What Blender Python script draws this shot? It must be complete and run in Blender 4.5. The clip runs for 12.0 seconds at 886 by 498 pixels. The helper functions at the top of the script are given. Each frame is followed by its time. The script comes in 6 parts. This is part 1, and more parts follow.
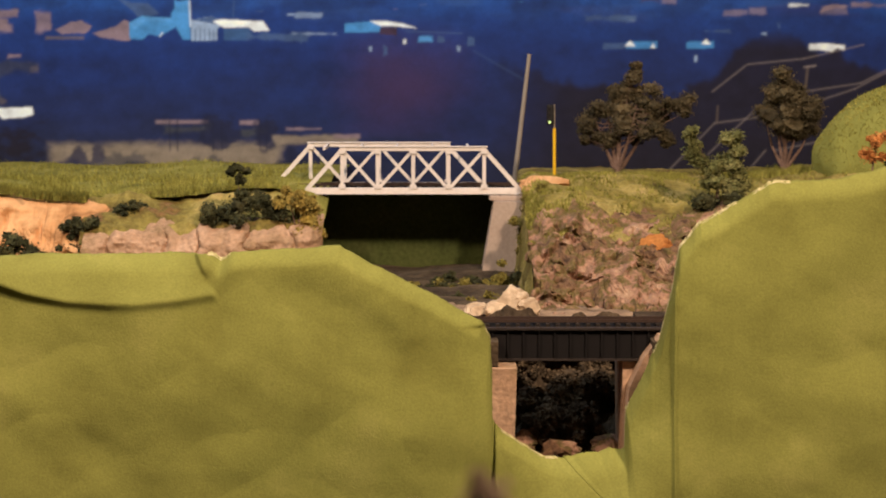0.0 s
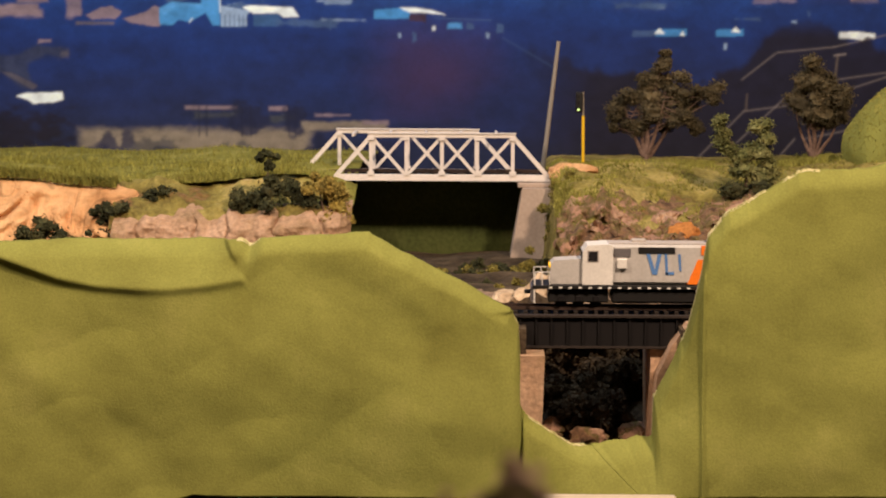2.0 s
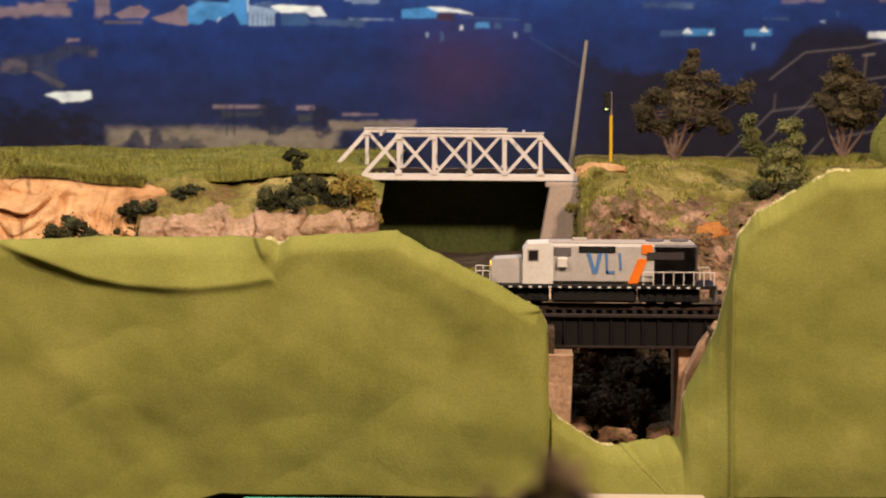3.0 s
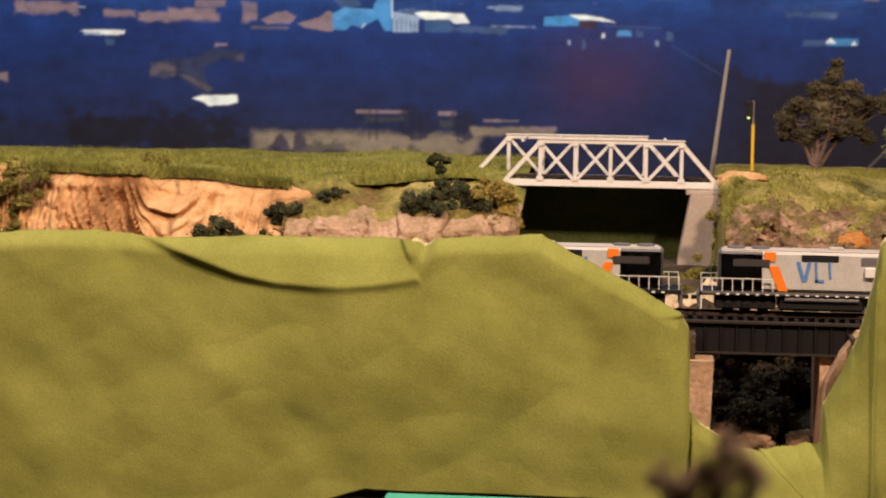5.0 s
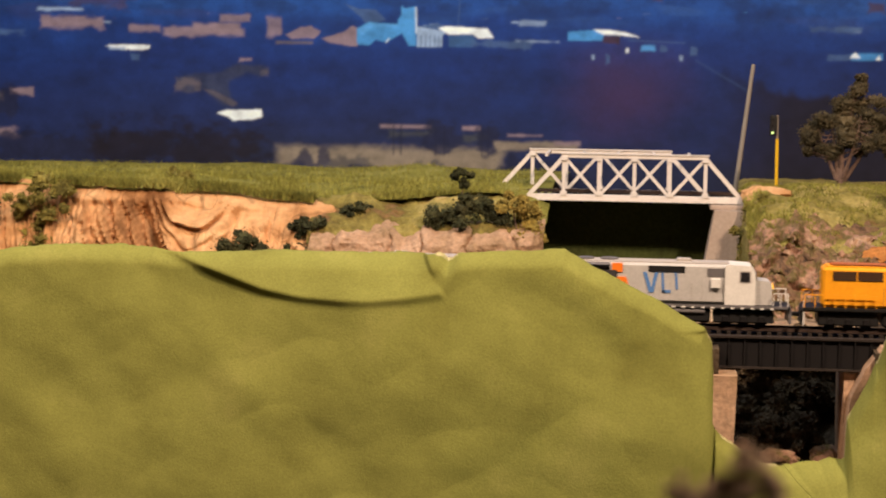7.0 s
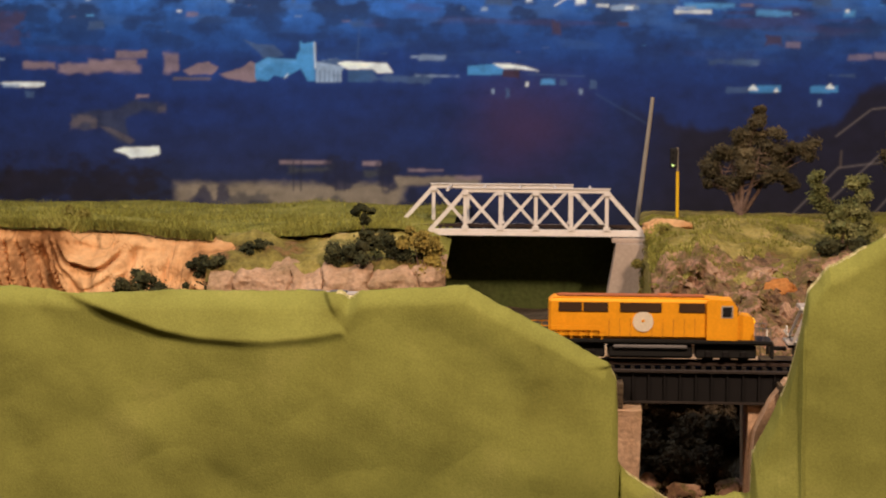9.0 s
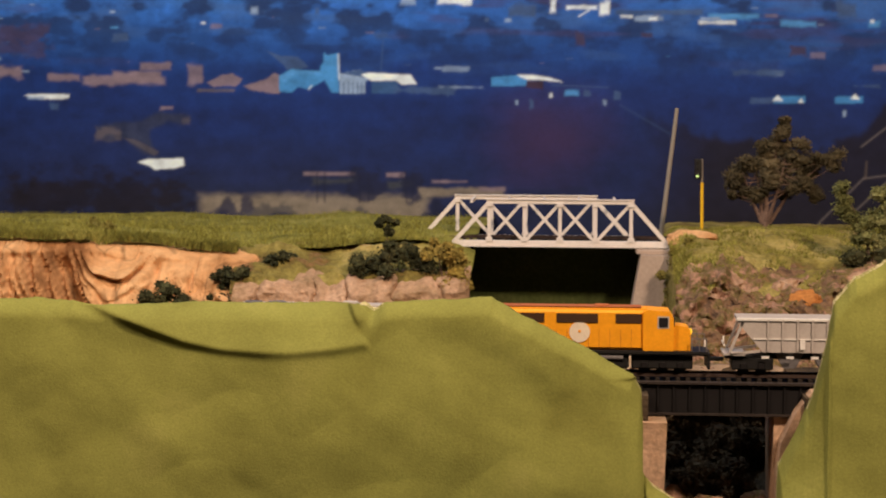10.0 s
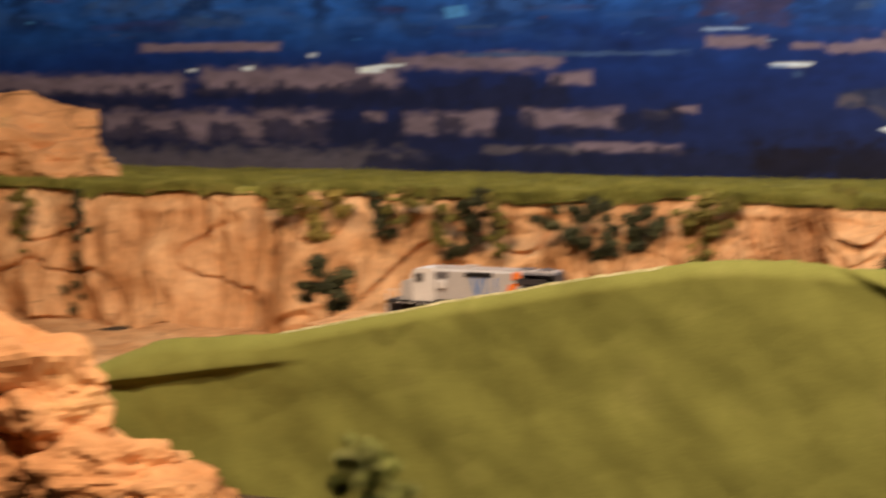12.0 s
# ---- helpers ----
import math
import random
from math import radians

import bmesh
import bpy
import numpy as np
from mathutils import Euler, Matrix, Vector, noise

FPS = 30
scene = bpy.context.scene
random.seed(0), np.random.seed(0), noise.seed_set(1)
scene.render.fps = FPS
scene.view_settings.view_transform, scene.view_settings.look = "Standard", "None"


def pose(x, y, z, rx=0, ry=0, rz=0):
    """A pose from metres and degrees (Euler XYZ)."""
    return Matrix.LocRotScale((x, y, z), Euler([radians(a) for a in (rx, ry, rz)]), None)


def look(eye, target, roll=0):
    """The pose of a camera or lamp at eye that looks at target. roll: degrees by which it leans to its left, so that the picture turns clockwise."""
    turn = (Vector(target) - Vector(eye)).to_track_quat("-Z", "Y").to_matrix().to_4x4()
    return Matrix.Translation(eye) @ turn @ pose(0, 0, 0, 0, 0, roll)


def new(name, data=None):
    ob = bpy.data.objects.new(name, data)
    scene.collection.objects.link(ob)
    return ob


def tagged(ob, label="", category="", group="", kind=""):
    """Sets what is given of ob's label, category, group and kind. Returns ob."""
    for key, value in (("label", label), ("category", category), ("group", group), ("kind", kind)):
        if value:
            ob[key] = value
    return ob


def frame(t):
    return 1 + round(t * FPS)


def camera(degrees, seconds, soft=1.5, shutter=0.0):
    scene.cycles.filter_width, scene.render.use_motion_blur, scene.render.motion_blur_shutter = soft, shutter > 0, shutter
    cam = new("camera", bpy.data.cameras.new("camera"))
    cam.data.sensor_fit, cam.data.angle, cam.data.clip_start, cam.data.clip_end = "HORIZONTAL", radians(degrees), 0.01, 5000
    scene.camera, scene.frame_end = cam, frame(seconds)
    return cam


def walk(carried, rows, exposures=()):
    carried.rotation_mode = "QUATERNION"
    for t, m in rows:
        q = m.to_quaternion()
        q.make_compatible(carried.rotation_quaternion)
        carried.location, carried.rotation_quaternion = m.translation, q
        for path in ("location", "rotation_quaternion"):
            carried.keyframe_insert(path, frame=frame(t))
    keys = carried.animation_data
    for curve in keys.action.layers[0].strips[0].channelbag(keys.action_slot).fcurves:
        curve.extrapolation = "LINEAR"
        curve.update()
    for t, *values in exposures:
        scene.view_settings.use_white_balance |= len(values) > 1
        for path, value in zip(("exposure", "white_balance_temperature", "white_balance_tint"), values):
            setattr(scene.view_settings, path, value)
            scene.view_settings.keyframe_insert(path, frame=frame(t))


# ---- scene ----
cam = camera(26.0, 12.0, soft=1.9, shutter=0.4)
PATH = [
    (0.0, pose(0.0036, 0.0000, 1.3526, 83.41, -0.00, 0.12)),
    (0.5, pose(0.0020, 0.0016, 1.3528, 83.27, -0.10, 0.25)),
    (1.0, pose(0.0039, -0.0044, 1.3542, 83.14, -0.18, 0.53)),
    (1.5, pose(0.0032, -0.0010, 1.3527, 83.12, -0.23, 0.72)),
    (2.0, pose(0.0023, -0.0026, 1.3530, 83.01, -0.23, 0.96)),
    (2.5, pose(0.0015, -0.0012, 1.3522, 83.01, -0.22, 1.23)),
    (4.5, pose(-0.0068, -0.0168, 1.3524, 83.02, -0.62, 4.58)),
    (5.0, pose(-0.0080, -0.0252, 1.3511, 83.21, -0.72, 5.76)),
    (5.5, pose(-0.0096, -0.0311, 1.3516, 83.34, -0.77, 6.65)),
    (6.0, pose(-0.0123, -0.0344, 1.3520, 83.45, -0.82, 7.12)),
    (6.5, pose(-0.0113, -0.0344, 1.3518, 83.56, -0.81, 7.02)),
    (7.0, pose(-0.0070, -0.0269, 1.3511, 83.64, -0.70, 6.49)),
    (7.5, pose(-0.0065, -0.0198, 1.3523, 83.82, -0.56, 5.50)),
    (9.5, pose(-0.0078, -0.0071, 1.3514, 84.89, -0.29, 3.39)),
    (10.0, pose(-0.0082, -0.0065, 1.3517, 85.01, -0.19, 4.22)),
    (10.5, pose(-0.0089, -0.0137, 1.3514, 85.17, -0.04, 5.22)),
    (11.0, pose(-0.0097, -0.0436, 1.3565, 85.51, 0.41, 8.86)),
    (11.3, pose(-0.0090, -0.0550, 1.3560, 85.60, 0.35, 13.75)),
    (11.5, pose(-0.0094, -0.0693, 1.3601, 85.26, 0.20, 17.17)),
    (11.6, pose(-0.0059, -0.0555, 1.3569, 85.22, 0.58, 19.01)),
    (11.8, pose(-0.0254, -0.0626, 1.3535, 84.86, -0.43, 21.53)),
    (12.0, pose(-0.0168, -0.0679, 1.3576, 84.04, 0.67, 25.58)),
]
cam.data.dof.use_dof, cam.data.dof.focus_distance, cam.data.dof.aperture_fstop = True, 1.75, 20.0
walk(cam, PATH, [(0.0, 0.0), (2.5, 0.0), (5.0, 0.1), (7.5, 0.1), (9.5, -0.25), (10.5, -0.18), (12.0, -0.12)])

# ---- world and lamps ----
world = bpy.data.worlds.new("room_dark")
world.use_nodes = True
world.node_tree.nodes["Background"].inputs[0].default_value = (0.35, 0.3, 0.27, 1)
world.node_tree.nodes["Background"].inputs[1].default_value = 0.075
scene.world = world


def area_lamp(name, at, target, size, watts, colour):
    data = bpy.data.lights.new(name, "AREA")
    data.shape, data.size, data.energy, data.color = "DISK", size, watts, colour
    ob = new(name, data)
    ob.matrix_world = look(at, target)
    return ob


area_lamp("ceiling_spot", (0.75, 0.55, 2.45), (-0.15, 2.0, 1.1), 0.14, 42, (1.0, 0.74, 0.53))
area_lamp("ceiling_spot", (-0.9, 0.7, 2.45), (-0.8, 2.0, 1.1), 0.2, 27, (1.0, 0.74, 0.53))
# cool fill added to lift the printed backdrop, no fixture behind it
area_lamp("backdrop_fill", (-0.4, 1.7, 2.47), (-0.4, 2.75, 1.35), 0.6, 12, (0.78, 0.9, 1.0))


# ---- materials ----
def material(name, colours, scale=30, rough=0.8, bump=0.3, fine=300, metal=0.0, detail=6, stretch=(1, 1, 1), positions=None, spread=0.0, mottle=0.22):
    """Noise-mixed colours at two scales, with fine relief."""
    m = bpy.data.materials.new(name)
    m.use_nodes = True
    n, l = m.node_tree.nodes, m.node_tree.links
    b = n["Principled BSDF"]
    geo = n.new("ShaderNodeNewGeometry")
    mp = n.new("ShaderNodeMapping")
    mp.inputs["Scale"].default_value = stretch
    l.new(geo.outputs["Position"], mp.inputs["Vector"])
    big = n.new("ShaderNodeTexNoise")
    big.inputs["Scale"].default_value, big.inputs["Detail"].default_value, big.inputs["Roughness"].default_value = scale, detail, 0.62
    l.new(mp.outputs[0], big.inputs["Vector"])
    ramp = n.new("ShaderNodeValToRGB")
    while len(ramp.color_ramp.elements) < len(colours):
        ramp.color_ramp.elements.new(0.5)
    for i, c in enumerate(colours):
        e = ramp.color_ramp.elements[i]
        e.position = positions[i] if positions else 0.32 + 0.36 * i / max(1, len(colours) - 1)
        e.color = (*c, 1)
    l.new(big.outputs[0], ramp.inputs[0])
    small = n.new("ShaderNodeTexNoise")
    small.inputs["Scale"].default_value, small.inputs["Detail"].default_value = fine, 3
    l.new(geo.outputs["Position"], small.inputs["Vector"])
    vary = n.new("ShaderNodeHueSaturation")
    mr = n.new("ShaderNodeMapRange")
    mr.inputs[1].default_value, mr.inputs[2].default_value, mr.inputs[3].default_value, mr.inputs[4].default_value = 0.3, 0.7, 1 - mottle, 1 + mottle
    l.new(small.outputs[0], mr.inputs[0])
    if spread:
        info = n.new("ShaderNodeNewGeometry")
        sp = n.new("ShaderNodeMath")
        sp.operation = "MULTIPLY_ADD"
        sp.inputs[1].default_value, sp.inputs[2].default_value = spread, 1 - spread / 2
        l.new(info.outputs["Random Per Island"], sp.inputs[0])
        mu = n.new("ShaderNodeMath")
        mu.operation = "MULTIPLY"
        l.new(mr.outputs[0], mu.inputs[0]), l.new(sp.outputs[0], mu.inputs[1])
        l.new(mu.outputs[0], vary.inputs["Value"])
    else:
        l.new(mr.outputs[0], vary.inputs["Value"])
    l.new(ramp.outputs[0], vary.inputs["Color"])
    l.new(vary.outputs[0], b.inputs["Base Color"])
    b.inputs["Roughness"].default_value, b.inputs["Metallic"].default_value = rough, metal
    b.inputs["Specular IOR Level"].default_value = 0.25
    if bump:
        bp = n.new("ShaderNodeBump")
        bp.inputs["Strength"].default_value, bp.inputs["Distance"].default_value = bump, 0.002
        l.new(small.outputs[0], bp.inputs["Height"])
        l.new(bp.outputs[0], b.inputs["Normal"])
    return m


def plain(name, colour, rough=0.6, metal=0.0, emit=0.0):
    """A small painted surface with faint mottling."""
    m = material(name, [[c * 0.93 for c in colour], [min(1, c * 1.05) for c in colour]], 60, rough, 0.04, 500, metal, mottle=0.06)
    if emit:
        b = m.node_tree.nodes["Principled BSDF"]
        b.inputs["Emission Color"].default_value, b.inputs["Emission Strength"].default_value = (*colour, 1), emit
    return m


M_CLOTH = material("grass_mat_paper", [(0.163, 0.163, 0.036), (0.207, 0.213, 0.05), (0.227, 0.235, 0.056), (0.268, 0.27, 0.072)], 13, 0.94, 0.16, 620, detail=9, positions=[0.3, 0.44, 0.56, 0.7], mottle=0.11)
M_TORN = material("torn_paper", [(0.36, 0.33, 0.13), (0.58, 0.52, 0.32)], 120, 0.9, 0.4, 600)
M_GRASS = material("static_grass", [(0.12, 0.115, 0.022), (0.23, 0.215, 0.04), (0.33, 0.3, 0.08)], 24, 0.95, 0.9, 420)
M_BLADES = material("grass_fibres", [(0.12, 0.115, 0.022), (0.23, 0.22, 0.045), (0.36, 0.33, 0.085)], 18, 0.9, 0, 200, spread=0.8)
M_SAND = material("sandstone_plaster", [(0.2, 0.085, 0.03), (0.48, 0.24, 0.10), (0.62, 0.35, 0.165), (0.74, 0.46, 0.24)], 11, 0.9, 0.4, 110, stretch=(1, 1, 0.6), positions=[0.3, 0.41, 0.55, 0.7], mottle=0.14)
M_ROCK = material("rubble_rock", [(0.05, 0.03, 0.02), (0.2, 0.115, 0.065), (0.12, 0.095, 0.03), (0.31, 0.175, 0.12), (0.37, 0.235, 0.15), (0.5, 0.36, 0.26)], 30, 0.9, 1.0, 180, positions=[0.33, 0.42, 0.48, 0.54, 0.63, 0.75])
M_SLOPE = material("grassy_slope", [(0.2, 0.11, 0.05), (0.14, 0.11, 0.03), (0.23, 0.19, 0.05), (0.33, 0.265, 0.09), (0.45, 0.31, 0.16)], 17, 0.95, 1.0, 240, positions=[0.32, 0.4, 0.5, 0.6, 0.7])
M_STONE = material("cut_stone", [(0.26, 0.17, 0.09), (0.42, 0.265, 0.17), (0.52, 0.35, 0.24)], 16, 0.85, 0.6, 220)
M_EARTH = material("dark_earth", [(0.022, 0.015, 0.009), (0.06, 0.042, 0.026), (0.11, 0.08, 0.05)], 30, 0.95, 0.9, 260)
M_SHELF = material("sandy_earth", [(0.1, 0.07, 0.045), (0.24, 0.165, 0.11), (0.4, 0.28, 0.18)], 26, 0.95, 0.8, 240)
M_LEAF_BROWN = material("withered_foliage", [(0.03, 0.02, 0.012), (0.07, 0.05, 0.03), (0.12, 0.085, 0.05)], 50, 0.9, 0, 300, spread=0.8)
M_SHADEBACK = material("opening_shade_board", [(0.04, 0.05, 0.014), (0.06, 0.075, 0.02), (0.085, 0.095, 0.03)], 12, 0.95, 0.3, 200)
M_CONCRETE = material("painted_concrete", [(0.36, 0.275, 0.225), (0.45, 0.36, 0.3)], 18, 0.85, 0.12, 250, mottle=0.08)
M_CREAMROCK = material("pale_limestone", [(0.34, 0.25, 0.165), (0.5, 0.385, 0.27), (0.58, 0.46, 0.33)], 50, 0.9, 0.6, 220)
M_DRY = material("dry_seed_head", [(0.17, 0.115, 0.08), (0.38, 0.275, 0.2), (0.52, 0.39, 0.29)], 50, 0.95, 0, 300, spread=0.8)
M_WEED = material("pale_green_weed", [(0.2, 0.24, 0.06), (0.36, 0.4, 0.12), (0.48, 0.5, 0.2)], 50, 0.95, 0, 300, spread=0.6)
M_WHITE = plain("white_bridge_paint", (0.7, 0.64, 0.6), 0.55)
M_STEEL = plain("dark_girder_paint", (0.008, 0.0065, 0.007), 0.9)
M_EDGE = plain("worn_girder_edge", (0.03, 0.022, 0.019), 0.8)
M_RAIL = plain("weathered_rail", (0.06, 0.038, 0.03), 0.6, 0.3)
M_SLEEPER = plain("sleeper_wood", (0.022, 0.016, 0.013), 0.9)
M_BALLAST = material("ballast", [(0.12, 0.09, 0.07), (0.3, 0.23, 0.18)], 200, 0.95, 1.0, 600)
M_POLE = plain("grey_wooden_pole", (0.26, 0.23, 0.2), 0.85)
M_YELLOW = plain("yellow_paint", (0.75, 0.46, 0.02), 0.5)
M_BLACK = plain("black_plastic", (0.015, 0.014, 0.014), 0.5)
M_GREY = plain("silver_grey_paint", (0.47, 0.45, 0.44), 0.45)
M_DGREY = plain("charcoal_grey_paint", (0.135, 0.125, 0.13), 0.45)
M_BROWNGRILLE = plain("brown_grille_paint", (0.05, 0.025, 0.012), 0.6)
M_GRILLE = plain("dark_grille_paint", (0.045, 0.04, 0.042), 0.6)
M_CABW = plain("white_cab_paint", (0.7, 0.68, 0.66), 0.45)
M_ORANGE = plain("orange_stripe_paint", (0.85, 0.2, 0.02), 0.45)
M_OLOCO = plain("orange_yellow_paint", (0.82, 0.34, 0.015), 0.45)
M_BLUE = plain("blue_livery_paint", (0.10, 0.22, 0.5), 0.45)
M_CREAM = plain("white_emblem_paint", (0.72, 0.62, 0.5), 0.5)
M_BROWNRED = plain("faded_red_paint", (0.4, 0.12, 0.04), 0.6)
M_GLASS = plain("dark_window_glass", (0.02, 0.018, 0.02), 0.12)
M_HOPPER = plain("hopper_grey_paint", (0.42, 0.38, 0.36), 0.55)
M_AMBER = plain("amber_lens", (0.9, 0.5, 0.03), 0.3, 0, 1.0)
M_GREENLAMP = plain("green_signal_lens", (0.6, 0.85, 0.3), 0.3, 0, 1.2)
M_WOODBARK = material("bark", [(0.09, 0.055, 0.042), (0.21, 0.135, 0.105)], 120, 0.9, 0.8, 500)
M_LEAF_OLIVE = material("olive_foliage", [(0.034, 0.027, 0.015), (0.075, 0.06, 0.031), (0.14, 0.108, 0.06)], 30, 0.9, 0, 300, spread=0.9)
M_LEAF_DARK = material("dark_green_foliage", [(0.02, 0.022, 0.01), (0.045, 0.047, 0.019), (0.085, 0.08, 0.033)], 40, 0.9, 0, 300, spread=0.9)
M_LEAF_SAPLING = material("sapling_foliage", [(0.07, 0.075, 0.025), (0.14, 0.145, 0.05), (0.27, 0.26, 0.11)], 40, 0.9, 0, 300, spread=0.8)
M_LEAF_TAWNY = material("tawny_foliage", [(0.14, 0.1, 0.02), (0.27, 0.2, 0.045), (0.36, 0.26, 0.07)], 50, 0.9, 0, 300, spread=0.8)
M_LEAF_RUST = material("rust_foliage", [(0.35, 0.12, 0.03), (0.55, 0.24, 0.07)], 50, 0.9, 0, 300, spread=0.6)
M_LEAF_VINE = material("vine_foliage", [(0.09, 0.075, 0.015), (0.17, 0.14, 0.03), (0.22, 0.19, 0.05)], 50, 0.9, 0, 300, spread=0.8)
M_TEAL = plain("turquoise_edging", (0.06, 0.36, 0.26), 0.6)
M_TABLE = plain("black_fascia", (0.02, 0.017, 0.016), 0.6)
M_PALE = plain("pale_board", (0.5, 0.42, 0.34), 0.7)
M_WALL = material("dim_room_wall", [(0.25, 0.22, 0.19), (0.3, 0.27, 0.24)], 3, 0.9, 0.05, 60)
M_FLOOR = material("carpet_floor", [(0.1, 0.085, 0.075), (0.15, 0.13, 0.115)], 8, 0.95, 0.3, 400)


def fissured(m, stretch, lean, scale, width, dark):
    """Adds long uneven dark fissures to a rock."""
    n, l = m.node_tree.nodes, m.node_tree.links
    b = n["Principled BSDF"]
    geo = n.new("ShaderNodeNewGeometry")
    mp = n.new("ShaderNodeMapping")
    mp.inputs["Rotation"].default_value, mp.inputs["Scale"].default_value = (0, radians(lean), 0), stretch
    l.new(geo.outputs["Position"], mp.inputs[0])
    tex = n.new("ShaderNodeTexNoise")
    tex.inputs["Scale"].default_value, tex.inputs["Detail"].default_value, tex.inputs["Distortion"].default_value = scale, 3, 0.4
    l.new(mp.outputs[0], tex.inputs["Vector"])
    off = n.new("ShaderNodeMath")
    off.operation = "SUBTRACT"
    off.inputs[1].default_value = 0.46
    l.new(tex.outputs[0], off.inputs[0])
    size = n.new("ShaderNodeMath")
    size.operation = "ABSOLUTE"
    l.new(off.outputs[0], size.inputs[0])
    mr = n.new("ShaderNodeMapRange")
    mr.inputs[1].default_value, mr.inputs[2].default_value, mr.inputs[3].default_value, mr.inputs[4].default_value = 0, width, dark, 1
    l.new(size.outputs[0], mr.inputs[0])
    mix = n.new("ShaderNodeMix")
    mix.data_type, mix.blend_type = "RGBA", "MULTIPLY"
    mix.inputs[0].default_value = 1
    src = b.inputs["Base Color"].links[0].from_socket
    l.new(src, mix.inputs[6]), l.new(mr.outputs[0], mix.inputs[7]), l.new(mix.outputs[2], b.inputs["Base Color"])


M_LEDGE = material("smooth_sandstone", [(0.3, 0.13, 0.05), (0.56, 0.27, 0.11), (0.66, 0.34, 0.15), (0.74, 0.46, 0.2)], 7, 0.9, 0.4, 70, positions=[0.28, 0.4, 0.55, 0.72], mottle=0.1)
fissured(M_LEDGE, (0.5, 0.6, 1.0), -18, 6, 0.012, 0.45)
fissured(M_SAND, (0.8, 0.6, 0.35), 38, 14, 0.01, 0.6)


def print_material(name):
    """Photographic print: its inks lie on the sheet as a colour layer, with a faint paper grain."""
    m = bpy.data.materials.new(name)
    m.use_nodes = True
    n, l = m.node_tree.nodes, m.node_tree.links
    b = n["Principled BSDF"]
    ink = n.new("ShaderNodeAttribute")
    ink.attribute_name = "ink"
    geo = n.new("ShaderNodeNewGeometry")
    grain = n.new("ShaderNodeTexNoise")
    grain.inputs["Scale"].default_value, grain.inputs["Detail"].default_value = 260, 4
    l.new(geo.outputs["Position"], grain.inputs["Vector"])
    mr = n.new("ShaderNodeMapRange")
    mr.inputs[1].default_value, mr.inputs[2].default_value, mr.inputs[3].default_value, mr.inputs[4].default_value = 0.3, 0.7, 0.94, 1.06
    l.new(grain.outputs[0], mr.inputs[0])
    tone = n.new("ShaderNodeHueSaturation")
    l.new(mr.outputs[0], tone.inputs["Value"])
    l.new(ink.outputs["Color"], tone.inputs["Color"])
    l.new(tone.outputs[0], b.inputs["Base Color"])
    b.inputs["Roughness"].default_value, b.inputs["Specular IOR Level"].default_value = 0.6, 0.2
    return m


M_PRINT = print_material("printed_valley")
M_BOARD = material("backdrop_board", [(0.02, 0.06, 0.24), (0.05, 0.13, 0.42)], 6, 0.7, 0.1, 90)


# ---- mesh helpers ----
def part(name, bm, mat, parent=None, label="", smooth=False):
    me = bpy.data.meshes.new(name)
    bm.to_mesh(me)
    bm.free()
    me.materials.append(mat)
    if smooth:
        me.shade_smooth()
    ob = new(name, me)
    ob.parent = parent
    if label:
        tagged(ob, label)
    return ob


def thing(name, at, label, category, group="", kind=""):
    ob = new(name)
    ob.location = at
    ob.empty_display_size = 0.01
    return tagged(ob, label, category, group, kind)


def box(bm, c, s, m=None, bevel=0.0):
    ret = bmesh.ops.create_cube(bm, size=1)
    vs = ret["verts"]
    bmesh.ops.scale(bm, vec=s, verts=vs)
    if bevel:
        es = list({e for v in vs for e in v.link_edges})
        r = bmesh.ops.bevel(bm, geom=es, offset=bevel, segments=1, affect="EDGES")
        vs = list({v for f in r["faces"] for v in f.verts} | {v for v in vs if v.is_valid})
    bmesh.ops.translate(bm, vec=c, verts=vs)
    if m:
        bmesh.ops.transform(bm, matrix=m, verts=vs)
    return bm


def boxed(c, s, bevel=0.0, m=None):
    return box(bmesh.new(), c, s, m, bevel)


def rod(bm, a, b, r, r2=None, n=8):
    a, b = Vector(a), Vector(b)
    d = b - a
    ret = bmesh.ops.create_cone(bm, cap_ends=True, segments=n, radius1=r, radius2=r if r2 is None else r2, depth=d.length)
    q = d.to_track_quat("Z", "Y").to_matrix().to_4x4()
    bmesh.ops.transform(bm, matrix=Matrix.Translation((a + b) / 2) @ q, verts=ret["verts"])
    return bm


def rodded(a, b, r, r2=None, n=8):
    return rod(bmesh.new(), a, b, r, r2, n)


def bar(a, b, w, d):
    """A square bar from a to b in a plane along x and z: w in the plane, d across it."""
    a, b = Vector(a), Vector(b)
    v = b - a
    ang = math.atan2(v.z, v.x)
    m = Matrix.Translation((a + b) / 2) @ Matrix.Rotation(-ang, 4, "Y")
    return box(bmesh.new(), (0, 0, 0), (v.length, d, w), m)


def prism(pts, y0, y1):
    """An outline in x and z, drawn out from y0 to y1."""
    bm = bmesh.new()
    f = [bm.verts.new((x, y0, z)) for x, z in pts]
    g = [bm.verts.new((x, y1, z)) for x, z in pts]
    bm.faces.new(f)
    bm.faces.new(g[::-1])
    for i in range(len(f)):
        j = (i + 1) % len(f)
        bm.faces.new((f[j], f[i], g[i], g[j]))
    bmesh.ops.recalc_face_normals(bm, faces=bm.faces)
    return bm


